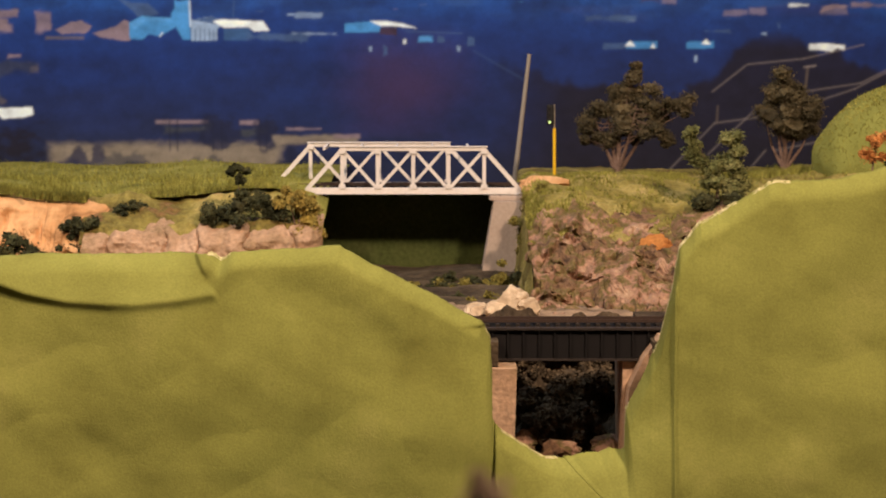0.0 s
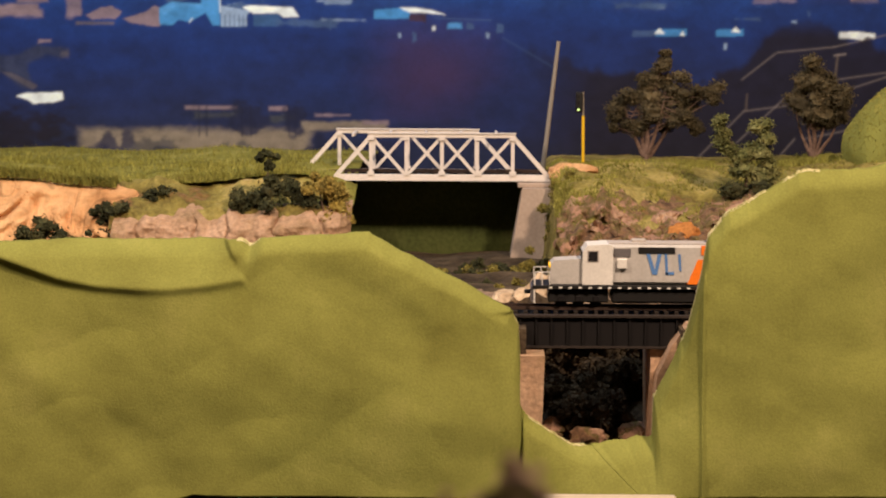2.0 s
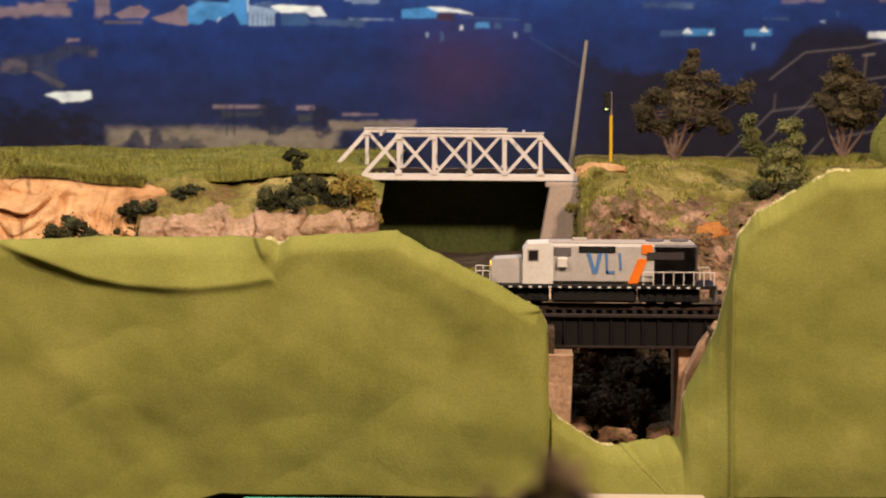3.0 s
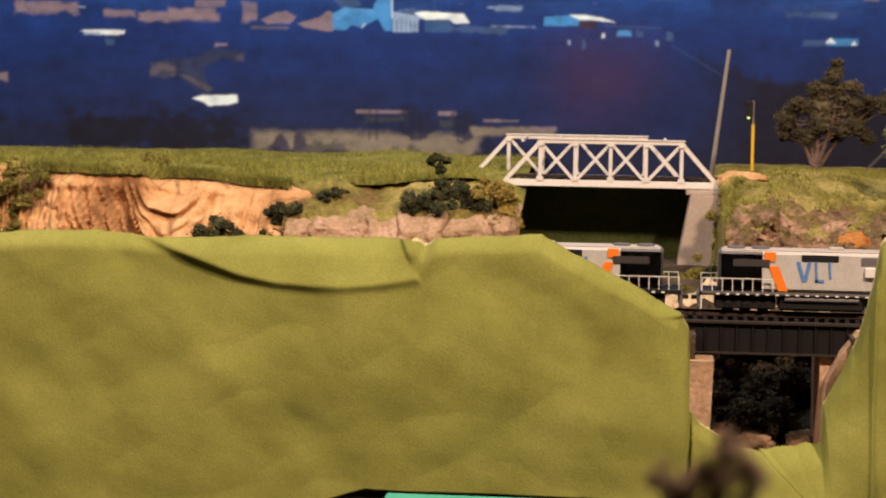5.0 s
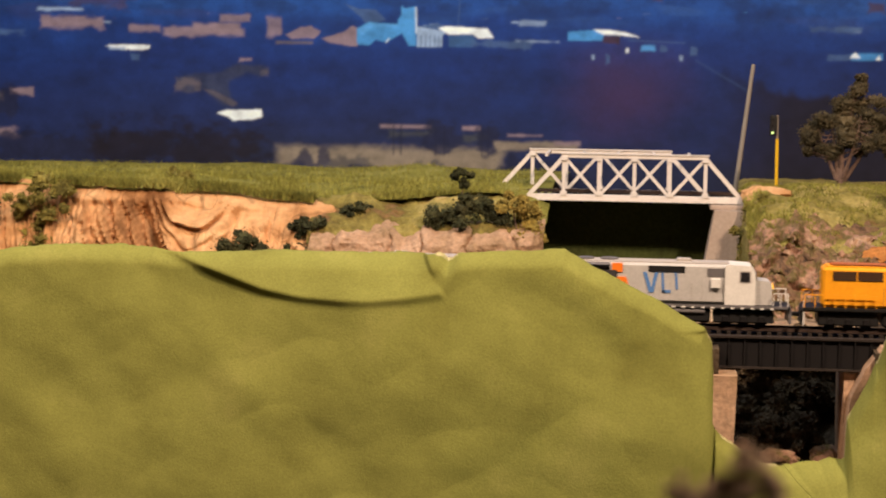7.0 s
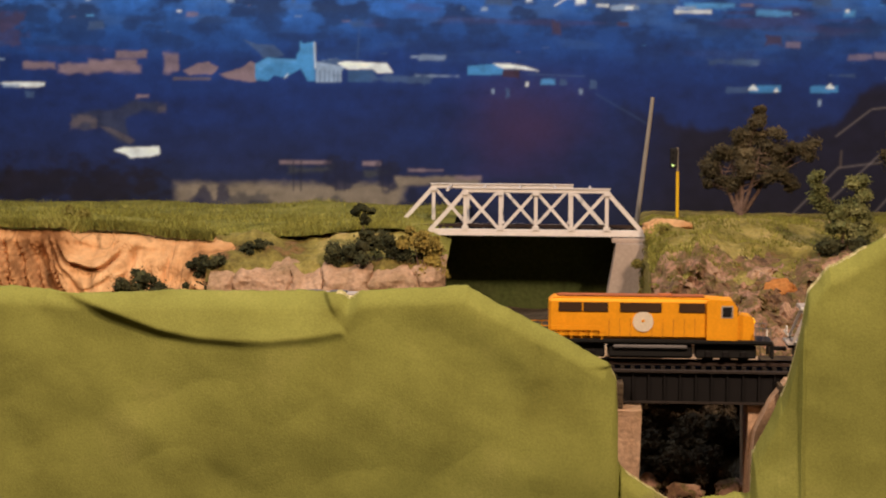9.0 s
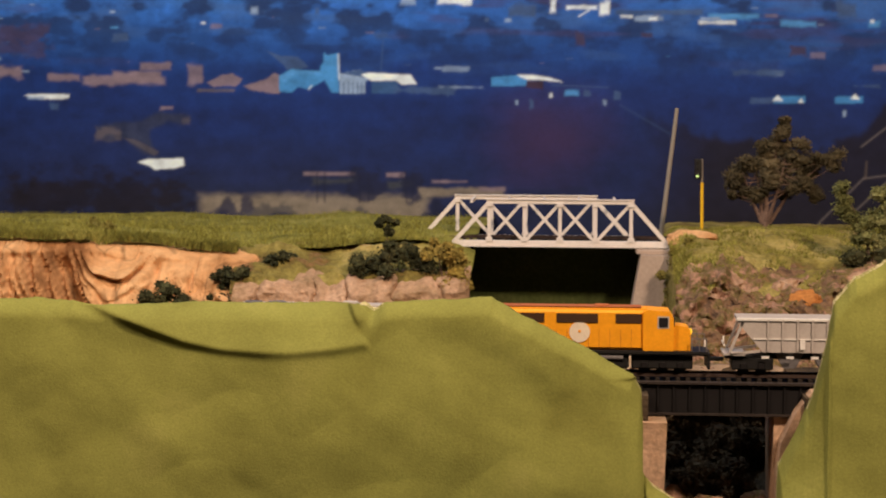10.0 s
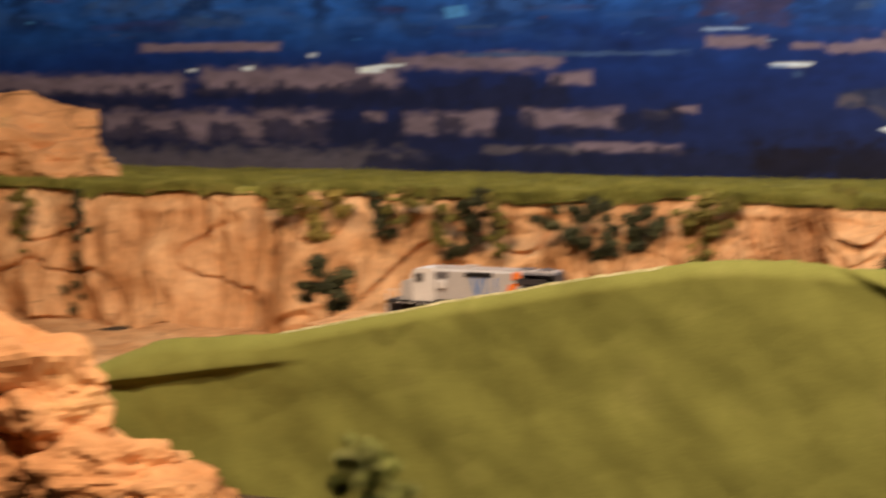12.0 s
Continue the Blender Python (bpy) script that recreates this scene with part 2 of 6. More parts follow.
def sheet(fn, nu, nv):
    """A surface from fn(u, v) with u and v from 0 to 1."""
    vs = [fn(i / nu, j / nv) for j in range(nv + 1) for i in range(nu + 1)]
    fs = [(j * (nu + 1) + i, j * (nu + 1) + i + 1, (j + 1) * (nu + 1) + i + 1, (j + 1) * (nu + 1) + i) for j in range(nv) for i in range(nu)]
    me = bpy.data.meshes.new("sheet")
    me.from_pydata(vs, [], fs)
    bm = bmesh.new()
    bm.from_mesh(me)
    bpy.data.meshes.remove(me)
    return bm


def lerp_line(pts, t):
    """The value at t along rows of (t, a, b, ...)."""
    if t <= pts[0][0]:
        return pts[0][1:]
    for p, q in zip(pts, pts[1:]):
        if t <= q[0]:
            k = (t - p[0]) / (q[0] - p[0])
            return tuple(a + (b - a) * k for a, b in zip(p[1:], q[1:]))
    return pts[-1][1:]


def fbm(x, y, z, octaves=4):
    return noise.fractal((x, y, z), 1.0, 2.1, octaves)


def ridge(x, y, z, octaves=4):
    return sum(abs(noise.noise((x * 2 ** k, y * 2 ** k, z * 2 ** k))) / 2 ** k for k in range(octaves))


rng = random.Random(7)


def foliage(spots, leaf, per, squash=0.8, rnd=rng):
    """Many small leaf flakes gathered in uneven clumps round spots (x, y, z, r)."""
    vs, fs = [], []
    core = bmesh.new()
    bmesh.ops.create_icosphere(core, subdivisions=2, radius=1)
    ball, tris = [v.co.copy() for v in core.verts], [[v.index for v in f.verts] for f in core.faces]
    core.free()
    for x, y, z, r in spots:
        r *= 1.45
        i = len(vs)
        for d in ball:
            k = r * (0.5 + 0.32 * noise.noise((d.x * 1.7 + x * 90, d.y * 1.7 + y * 50, d.z * 1.7 + z * 90)) + 0.16 * rnd.uniform(-1, 1))
            vs.append(Vector((x + d.x * k, y + d.y * k, z + d.z * k * squash)))
        fs += [[i + j for j in f] for f in tris]
        for _ in range(per):
            d = Vector((rnd.gauss(0, 1), rnd.gauss(0, 1), rnd.gauss(0, 1))).normalized()
            k = r * (rnd.uniform(0.3, 1.15) ** 0.45) * (0.8 + 0.35 * noise.noise((d.x * 2 + x * 40, d.y * 2, d.z * 2 + z * 40)))
            p = Vector((x + d.x * k, y + d.y * k, z + d.z * k * squash))
            a = Vector((rnd.gauss(0, 1), rnd.gauss(0, 1), rnd.gauss(0, 1))).normalized()
            b = a.orthogonal().normalized()
            s = leaf * rnd.uniform(0.6, 1.4)
            i = len(vs)
            vs += [p + a * s, p + b * s * 0.6, p - a * s * 0.8, p - b * s * 0.6 + a * s * 0.2]
            fs.append([i, i + 1, i + 2, i + 3])
    me = bpy.data.meshes.new("leaves")
    me.from_pydata(vs, [], fs)
    bm = bmesh.new()
    bm.from_mesh(me)
    bpy.data.meshes.remove(me)
    return bm


# ---- room shell ----
def structure(name, bm, mat, label, category, smooth=False):
    return tagged(part(name, bm, mat, None, "", smooth), label, category, "", "structure")


structure("floor", boxed((0, 0.5, -0.05), (9, 9, 0.1)), M_FLOOR, "dim brown carpet floor of the exhibition room", "floor")
structure("ceiling", boxed((0, 0.5, 2.65), (9, 9, 0.1)), M_WALL, "plain off-white ceiling in dim light", "ceiling")
structure("wall_north", boxed((0, 5.05, 1.3), (9, 0.1, 2.6)), M_WALL, "plain dim wall behind the backdrop", "wall")
structure("wall_south", boxed((0, -4.05, 1.3), (9, 0.1, 2.6)), M_WALL, "plain dim room wall", "wall")
structure("wall_east", boxed((4.55, 0.5, 1.3), (0.1, 9, 2.6)), M_WALL, "plain dim room wall", "wall")
structure("wall_west", boxed((-4.55, 0.5, 1.3), (0.1, 9, 2.6)), M_WALL, "plain dim room wall", "wall")


# ---- layout table and backdrop ----
table = thing("layout_table", (0, 0, 0), "black-fronted model railway baseboard on legs", "table")
part("baseboard", boxed((-0.35, 2.06, 0.94), (4.3, 1.44, 0.03)), M_EARTH, table)
part("fascia", boxed((0.808, 1.335, 0.925), (1.984, 0.012, 0.13), 0.002), M_TABLE, table, "black painted front board")
part("front_ledge", boxed((0.808, 1.37, 0.981), (1.984, 0.06, 0.012), 0.002), M_TABLE, table)
part("edging_strip", boxed((-0.0975, 1.345, 0.9985), (0.175, 0.012, 0.012), 0.002), M_TEAL, table, "turquoise edging strip")
part("pale_strip", boxed((0.1, 1.35, 1.0), (0.1, 0.018, 0.016), 0.002), M_PALE, table, "pale cream edging strip")
for lx in (-2.3, -0.9, 0.4, 1.7):
    for ly in (1.45, 2.65):
        part("leg", boxed((lx, ly, 0.4625), (0.05, 0.05, 0.925), 0.004), M_TABLE, table)

YB = 2.76
backdrop = tagged(part("backdrop", boxed((-0.4, YB + 0.006, 1.5), (4.4, 0.012, 1.05)), M_BOARD), "printed photographic backdrop of a dark blue valley at dusk", "backdrop", "", "structure")

# the print: a fine grid of ink cells, painted from far to near
CELL = 0.0017
PX, PZ = np.meshgrid(np.arange(-2.42, 0.95, CELL), np.arange(1.12, 1.515, CELL))
PX, PZ = PX.astype(np.float32), PZ.astype(np.float32)


def grain(sx, sz, seed, octaves=3):
    """Smooth noise from 0 to 1 over the print, with cells of sx by sz metres."""
    total, weight, amp = np.zeros_like(PX), 0.0, 1.0
    for k in range(octaves):
        q = np.random.RandomState(seed * 31 + k)
        u, v = (PX + 2.5) / (sx / 2 ** k), (PZ - 1.1) / (sz / 2 ** k)
        table = q.rand(int(v.max()) + 3, int(u.max()) + 3).astype(np.float32)
        i, j = u.astype(int), v.astype(int)
        fu, fv = u - i, v - j
        fu, fv = fu * fu * (3 - 2 * fu), fv * fv * (3 - 2 * fv)
        total += amp * ((table[j, i] * (1 - fu) + table[j, i + 1] * fu) * (1 - fv) + (table[j + 1, i] * (1 - fu) + table[j + 1, i + 1] * fu) * fv)
        weight, amp = weight + amp, amp * 0.55
    return total / weight


def ease(v, lo, hi):
    t = np.clip((v - lo) / (hi - lo), 0, 1)
    return t * t * (3 - 2 * t)


G_WIDE, G_MID, G_FINE, G_TREE = grain(0.3, 0.09, 1), grain(0.06, 0.022, 2), grain(0.014, 0.009, 3), grain(0.017, 0.02, 4, 4)
P_FIELD, P_PASTURE, P_OLIVE, P_MEADOW = (0.21, 0.165, 0.215), (0.105, 0.095, 0.125), (0.2, 0.175, 0.15), (0.04, 0.048, 0.065)
P_TREE, P_WOOD, P_SCRUB = (0.009, 0.013, 0.045), (0.0085, 0.0068, 0.0125), (0.06, 0.06, 0.07)
P_WHITE, P_PALE, P_HAZE, P_HAZEBLUE = (0.7, 0.82, 0.92), (0.24, 0.36, 0.58), (0.045, 0.095, 0.24), (0.07, 0.28, 0.66)
P_BLUE, P_BLUEDARK, P_RED, P_REDDARK, P_PINK = (0.05, 0.24, 0.6), (0.03, 0.09, 0.25), (0.05, 0.04, 0.1), (0.04, 0.025, 0.06), (0.15, 0.14, 0.26)
P_WIRE, P_POLE = (0.3, 0.27, 0.28), (0.11, 0.09, 0.085)


def ramp_ink(h):
    stops = ((0.0, 0.013, 0.02, 0.062), (0.14, 0.0105, 0.021, 0.095), (0.42, 0.0065, 0.0245, 0.145), (0.56, 0.0065, 0.035, 0.2), (0.7, 0.01, 0.063, 0.29), (0.88, 0.024, 0.13, 0.52), (1.0, 0.045, 0.19, 0.6))
    ps = [p[0] for p in stops]
    return np.stack([np.interp(h, ps, [p[k] for p in stops]) for k in (1, 2, 3)], -1)


INK = ramp_ink((PZ - 1.15) / 0.36 + 0.22 * (G_WIDE - 0.5) + 0.1 * (G_MID - 0.5)).astype(np.float32)


def lay(mask, colour, x0=0, x1=None, z0=0, z1=None):
    """Lays an ink over the print where mask is 1."""
    area = INK[z0:z1, x0:x1]
    area += mask[..., None] * (np.array(colour, np.float32) - area)


def window(x0, x1, z0, z1, rim=0.02):
    """The slice of cells that covers a span."""
    a, b = max(0, int((x0 - rim + 2.42) / CELL)), int((x1 + rim + 2.42) / CELL) + 2
    c, d = max(0, int((z0 - rim - 1.12) / CELL)), int((z1 + rim - 1.12) / CELL) + 2
    return slice(c, d), slice(a, b)


def soften(a, times):
    """Blurs an array of cells a little, several times over."""
    for _ in range(times):
        p = np.pad(a, ((1, 1), (1, 1)) + ((0, 0),) * (a.ndim - 2), "edge")
        a = (p[1:-1, :-2] + 2 * p[1:-1, 1:-1] + p[1:-1, 2:] + p[:-2, 1:-1] + 2 * p[1:-1, 1:-1] + p[2:, 1:-1]) / 8
    return a


def paint_field(x0, x1, z0, z1, colour, ragged=0.3, seed=0):
    """A strip of field, roof or haze with an uneven outline and broken tone."""
    w = window(x0, x1, z0, z1)
    x, z = PX[w], PZ[w]
    cx, cz, rx, rz = (x0 + x1) / 2, (z0 + z1) / 2, (x1 - x0) / 2, (z1 - z0) / 2
    wob = np.roll(G_FINE, seed * 37, 1)[w] - 0.5 + 0.6 * (np.roll(G_MID, seed * 53, 1)[w] - 0.5)
    ex = (rx - np.abs(x - cx)) / min(rx, max(0.006, 0.16 * rx + 0.25 * rz))
    ez = (rz - np.abs(z - cz)) / max(rz, 0.0022)
    mask = ease(np.minimum(ex, ez) + 2.4 * ragged * wob, -0.05, 0.5 + 0.6 * ragged)
    tone = 1 + 0.7 * (np.roll(G_MID, seed * 71, 1)[w] - 0.5) + 0.5 * (G_FINE[w] - 0.5)
    area = INK[w]
    area += (mask * min(1, 1.08 - 0.5 * ragged))[..., None] * (np.array(colour, np.float32) * tone[..., None] - area)


def paint_shape(pts, colour, strength=1.0):
    """A filled outline."""
    xs, zs = [p[0] for p in pts], [p[1] for p in pts]
    w = window(min(xs), max(xs), min(zs), max(zs), 0.004)
    cover = np.zeros(PX[w].shape, np.float32)
    for ox, oz in ((-0.25, -0.25), (0.25, -0.25), (-0.25, 0.25), (0.25, 0.25)):
        x, z = PX[w] + ox * CELL, PZ[w] + oz * CELL
        if colour in (P_WOOD, P_MEADOW, P_FIELD):
            x, z = x + 0.006 * (G_FINE[w] - 0.5), z + 0.03 * (G_TREE[w] - 0.5) * (1.0 if colour is P_WOOD else 0.25)
        inside = np.zeros(x.shape, bool)
        for (ax, az), (bx, bz) in zip(pts, pts[1:] + pts[:1]):
            if az != bz:
                inside ^= ((az > z) != (bz > z)) & (x < (bx - ax) * (z - az) / (bz - az) + ax)
        cover += inside * 0.25
    if colour in (P_WOOD, P_MEADOW):
        cover = soften(cover, 10 if colour is P_WOOD else 4)
    if colour is P_WOOD:
        cover *= ease(PX[w], min(xs), min(xs) + 0.16) * ease(max(zs) + 0.02 - PZ[w], 0, 0.05)
    tone = 1 + 0.5 * (G_FINE[w] - 0.5) + (1.6 if colour is P_MEADOW else 0.4) * (G_TREE[w] - 0.5)
    area = INK[w]
    area += (cover * strength)[..., None] * (np.array(colour, np.float32) * tone[..., None] - area)


def paint_line(a, b, width, colour, strength=0.8):
    """A thin stroke from a to b."""
    w = window(min(a[0], b[0]), max(a[0], b[0]), min(a[1], b[1]), max(a[1], b[1]), 0.006)
    dx, dz = b[0] - a[0], b[1] - a[1]
    t = np.clip(((PX[w] - a[0]) * dx + (PZ[w] - a[1]) * dz) / (dx * dx + dz * dz), 0, 1)
    d = np.hypot(PX[w] - a[0] - t * dx, PZ[w] - a[1] - t * dz)
    area = INK[w]
    area += (strength * ease(width / 2 + CELL * 0.8 - d, 0, CELL * 1.2))[..., None] * (np.array(colour, np.float32) - area)


def paint_trees(x0, x1, z0, z1, colour, seed):
    """A row of rounded ragged crowns standing on z0."""
    q = random.Random(seed)
    w = window(x0, x1, z0, z1)
    x, z = PX[w], PZ[w]
    mask = np.zeros(x.shape, np.float32)
    at = x0
    while at < x1:
        r = q.uniform(0.3, 0.62) * min(z1 - z0, 0.04)
        h = (z1 - z0) * q.uniform(0.55, 1.0)
        d = np.hypot((x - at - r * 0.5) / r, (z - z0 - h * 0.5) / (h * 0.55)) + 1.1 * (G_FINE[w] - 0.5)
        mask = np.maximum(mask, ease(1.05 - d, -0.12, 0.3))
        at += r * q.uniform(0.7, 1.8)
    tone = 0.7 + 1.0 * G_TREE[w]
    area = INK[w]
    area += (mask * 0.8)[..., None] * (np.array(colour, np.float32) * tone[..., None] - area)


# wooded plain: crowns darker and lighter, pale haze and rows of roofs higher up
high = ease(PZ, 1.33, 1.46)
INK *= (1 + (0.5 + 0.25 * high) * (G_TREE - 0.5) + 0.35 * (G_MID - 0.5) + 0.3 * (G_FINE - 0.5))[..., None]
lay(high * 0.6 * ease(grain(0.09, 0.018, 6), 0.5, 0.75), (0.04, 0.12, 0.38))
lay(high * 0.8 * ease(grain(0.045, 0.024, 7, 4), 0.44, 0.64), (0.006, 0.02, 0.085))
lay(high * 0.5 * ease(grain(0.12, 0.02, 8), 0.6, 0.75), (0.05, 0.04, 0.12))
lay(0.7 * ease(1 - np.hypot((PX + 0.06) / 0.15, (PZ - 1.27) / 0.11) + 0.4 * (G_MID - 0.5), 0, 1.1), (0.05, 0.024, 0.075))
lay(0.45 * ease(1 - np.hypot((PX + 1.65) / 0.85, (PZ - 1.25) / 0.12) + 0.6 * (G_MID - 0.5), 0, 0.6), (0.014, 0.015, 0.042))
roofs = random.Random(43)
for k in range(170):
    x, z, w = roofs.uniform(-2.2, 0.85), 1.355 + 0.15 * roofs.random() ** 0.8, roofs.uniform(0.0015, 0.007)
    paint_field(x - w, x + w, z - w * 0.25, z + w * 0.25, roofs.choice((P_HAZE, P_HAZE, P_HAZEBLUE, P_PALE, P_PINK, P_RED)), roofs.uniform(0.3, 0.8), k)

# dark wood on the near hillside, east
paint_shape([(0.061, 1.3050), (0.098, 1.3020), (0.143, 1.2810), (0.210, 1.2700), (0.272, 1.2610), (0.334, 1.2570), (0.369, 1.2730), (0.393, 1.2910), (0.417, 1.3170), (0.436, 1.3340), (0.478, 1.3470), (0.506, 1.3370), (0.522, 1.3130), (0.564, 1.3210), (0.586, 1.3000), (0.634, 1.2870), (0.742, 1.2730), (0.747, 1.1180), (0.029, 1.1180), (0.045, 1.2320)], P_WOOD, 0.85)
# far hillside in the west
paint_field(-1.964, -1.673, 1.3550, 1.3740, P_FIELD, 0.3, 1)
paint_field(-2.327, -1.861, 1.2740, 1.3250, P_FIELD, 0.3, 2)
paint_field(-1.845, -1.440, 1.2810, 1.3380, P_FIELD, 0.3, 3)
paint_field(-1.482, -1.157, 1.3170, 1.3530, P_FIELD, 0.4, 4)
paint_field(-1.359, -0.956, 1.3420, 1.3520, P_HAZE, 0.5, 5)
paint_field(-1.186, -1.109, 1.2940, 1.3230, P_FIELD, 0.3, 6)
paint_trees(-1.728, -1.162, 1.2580, 1.3160, P_TREE, 101)
paint_trees(-2.327, -1.896, 1.2470, 1.3000, P_TREE, 102)
paint_trees(-1.839, -1.750, 1.2770, 1.3070, P_TREE, 103)
paint_field(-2.456, -1.571, 1.1970, 1.2640, P_FIELD, 0.3, 7)
paint_field(-1.451, -1.274, 1.2120, 1.2630, P_FIELD, 0.3, 8)
paint_field(-1.234, -1.061, 1.2250, 1.2660, P_FIELD, 0.3, 9)
paint_field(-1.519, -1.477, 1.2330, 1.2580, P_FIELD, 0.3, 10)
paint_field(-0.977, -0.938, 1.2530, 1.2670, P_FIELD, 0.3, 11)
paint_field(-1.028, -0.982, 1.2430, 1.2630, P_PASTURE, 0.5, 12)
paint_trees(-2.329, -1.868, 1.1880, 1.2420, P_TREE, 104)
paint_trees(-1.818, -1.756, 1.1980, 1.2510, P_TREE, 105)
paint_trees(-1.712, -1.577, 1.2010, 1.2470, P_TREE, 106)
paint_trees(-1.577, -1.451, 1.1960, 1.2550, P_TREE, 107)
paint_trees(-1.379, -1.344, 1.2080, 1.2610, P_TREE, 108)
paint_trees(-1.274, -1.229, 1.2040, 1.2660, P_TREE, 109)
paint_trees(-1.180, -1.094, 1.2150, 1.2420, P_TREE, 110)
paint_trees(-1.064, -0.971, 1.2220, 1.2710, P_TREE, 111)
paint_field(-2.458, -1.389, 1.1280, 1.2030, P_PASTURE, 0.4, 13)
paint_field(-1.308, -1.122, 1.1850, 1.2050, P_PASTURE, 0.4, 14)
paint_field(-1.142, -0.956, 1.1890, 1.2100, P_FIELD, 0.4, 15)
paint_trees(-1.514, -1.278, 1.1490, 1.1890, P_TREE, 112)
paint_trees(-1.229, -0.845, 1.1600, 1.2010, P_TREE, 113)
paint_shape([(-1.526, 1.3280), (-1.482, 1.3330), (-1.440, 1.3340), (-1.443, 1.3290), (-1.482, 1.3260), (-1.482, 1.3190), (-1.524, 1.3190)], P_WHITE)
paint_shape([(-1.861, 1.3270), (-1.844, 1.3290), (-1.847, 1.3220), (-1.859, 1.3220)], P_WHITE)
paint_shape([(-1.752, 1.3300), (-1.730, 1.3330), (-1.732, 1.3240), (-1.749, 1.3240)], P_WHITE)
paint_shape([(-1.621, 1.3520), (-1.606, 1.3540), (-1.606, 1.3460), (-1.621, 1.3450)], P_WHITE, 0.7)
# far suburbs in the west
paint_field(-0.938, -0.783, 1.4010, 1.4370, P_RED, 0.6, 16)
paint_field(-0.933, -0.857, 1.3790, 1.3870, P_PALE, 0.5, 17)
paint_field(-0.928, -0.826, 1.3520, 1.3760, P_FIELD, 0.35, 18)
paint_shape([(-1.369, 1.4240), (-1.331, 1.4280), (-1.327, 1.4100), (-1.363, 1.4060)], P_HAZEBLUE, 0.9)
paint_field(-1.344, -1.279, 1.3880, 1.3960, P_HAZE, 0.6, 19)
paint_field(-1.240, -1.149, 1.4620, 1.4800, P_PALE, 0.6, 20)
paint_field(-1.872, -1.738, 1.3920, 1.4190, P_HAZE, 0.8, 21)
paint_field(-2.080, -1.837, 1.4210, 1.4590, P_HAZE, 0.9, 22)
paint_shape([(-0.829, 1.3300), (-0.794, 1.3320), (-0.759, 1.3310), (-0.761, 1.3260), (-0.803, 1.3240)], P_WHITE, 0.9)
# far fields before the silo
paint_field(-0.793, -0.742, 1.3490, 1.3620, P_FIELD, 0.4, 23)
paint_field(-0.743, -0.613, 1.3430, 1.3600, P_FIELD, 0.4, 24)
paint_field(-0.697, -0.622, 1.3480, 1.3670, P_FIELD, 0.25, 25)
paint_field(-0.655, -0.608, 1.3660, 1.3780, P_FIELD, 0.45, 26)
paint_field(-0.585, -0.562, 1.3440, 1.3750, P_FIELD, 0.5, 27)
paint_shape([(-0.557, 1.3490), (-0.535, 1.3590), (-0.518, 1.3620), (-0.504, 1.3550), (-0.512, 1.3450), (-0.547, 1.3440)], P_FIELD, 0.9)
paint_field(-0.572, -0.513, 1.3340, 1.3410, P_PASTURE, 0.4, 28)
paint_shape([(-0.503, 1.3440), (-0.477, 1.3510), (-0.456, 1.3620), (-0.448, 1.3590), (-0.448, 1.3340), (-0.494, 1.3380)], P_FIELD, 0.95)
paint_field(-0.880, -0.792, 1.3800, 1.4130, P_RED, 0.8, 29)
paint_shape([(-0.470, 1.3960), (-0.448, 1.3880), (-0.423, 1.3870), (-0.407, 1.3720), (-0.425, 1.3670), (-0.438, 1.3670), (-0.444, 1.3750)], P_HAZE, 0.85)
# blue works with its silo
paint_shape([(-0.450, 1.3360), (-0.451, 1.3590), (-0.432, 1.3690), (-0.390, 1.3650), (-0.390, 1.3730), (-0.385, 1.3800), (-0.385, 1.3920), (-0.381, 1.3890), (-0.374, 1.3900), (-0.364, 1.3920), (-0.363, 1.3660), (-0.363, 1.3350), (-0.374, 1.3350), (-0.384, 1.3530), (-0.407, 1.3400), (-0.423, 1.3430), (-0.432, 1.3350)], P_BLUE)
paint_shape([(-0.451, 1.3580), (-0.432, 1.3680), (-0.389, 1.3660), (-0.390, 1.3610), (-0.427, 1.3610), (-0.444, 1.3490)], P_HAZEBLUE)
paint_line((-0.364, 1.3900), (-0.363, 1.3540), 0.0012, P_WHITE, 0.8)
paint_line((-0.407, 1.3400), (-0.403, 1.3450), 0.001, P_WHITE, 0.8)
paint_line((-0.384, 1.3920), (-0.383, 1.3790), 0.001, P_HAZEBLUE, 0.8)
paint_line((-0.374, 1.3900), (-0.373, 1.3740), 0.0009, P_HAZEBLUE, 0.8)
paint_shape([(-0.362, 1.3330), (-0.362, 1.3630), (-0.333, 1.3680), (-0.315, 1.3590), (-0.325, 1.3500), (-0.325, 1.3340)], P_PALE)
paint_line((-0.356, 1.3500), (-0.356, 1.3330), 0.0009, P_HAZE, 0.8)
paint_line((-0.349, 1.3500), (-0.349, 1.3330), 0.0009, P_HAZE, 0.8)
paint_line((-0.343, 1.3500), (-0.343, 1.3330), 0.0009, P_HAZE, 0.8)
paint_line((-0.336, 1.3500), (-0.336, 1.3330), 0.0009, P_HAZE, 0.8)
paint_line((-0.330, 1.3500), (-0.330, 1.3330), 0.0009, P_HAZE, 0.8)
paint_shape([(-0.362, 1.3630), (-0.331, 1.3680), (-0.313, 1.3590), (-0.325, 1.3570)], P_HAZE)
paint_shape([(-0.331, 1.3610), (-0.320, 1.3640), (-0.259, 1.3610), (-0.250, 1.3480), (-0.272, 1.3470), (-0.280, 1.3530), (-0.315, 1.3520)], P_WHITE)
paint_shape([(-0.315, 1.3510), (-0.280, 1.3520), (-0.274, 1.3400), (-0.284, 1.3340), (-0.315, 1.3340)], P_BLUEDARK)
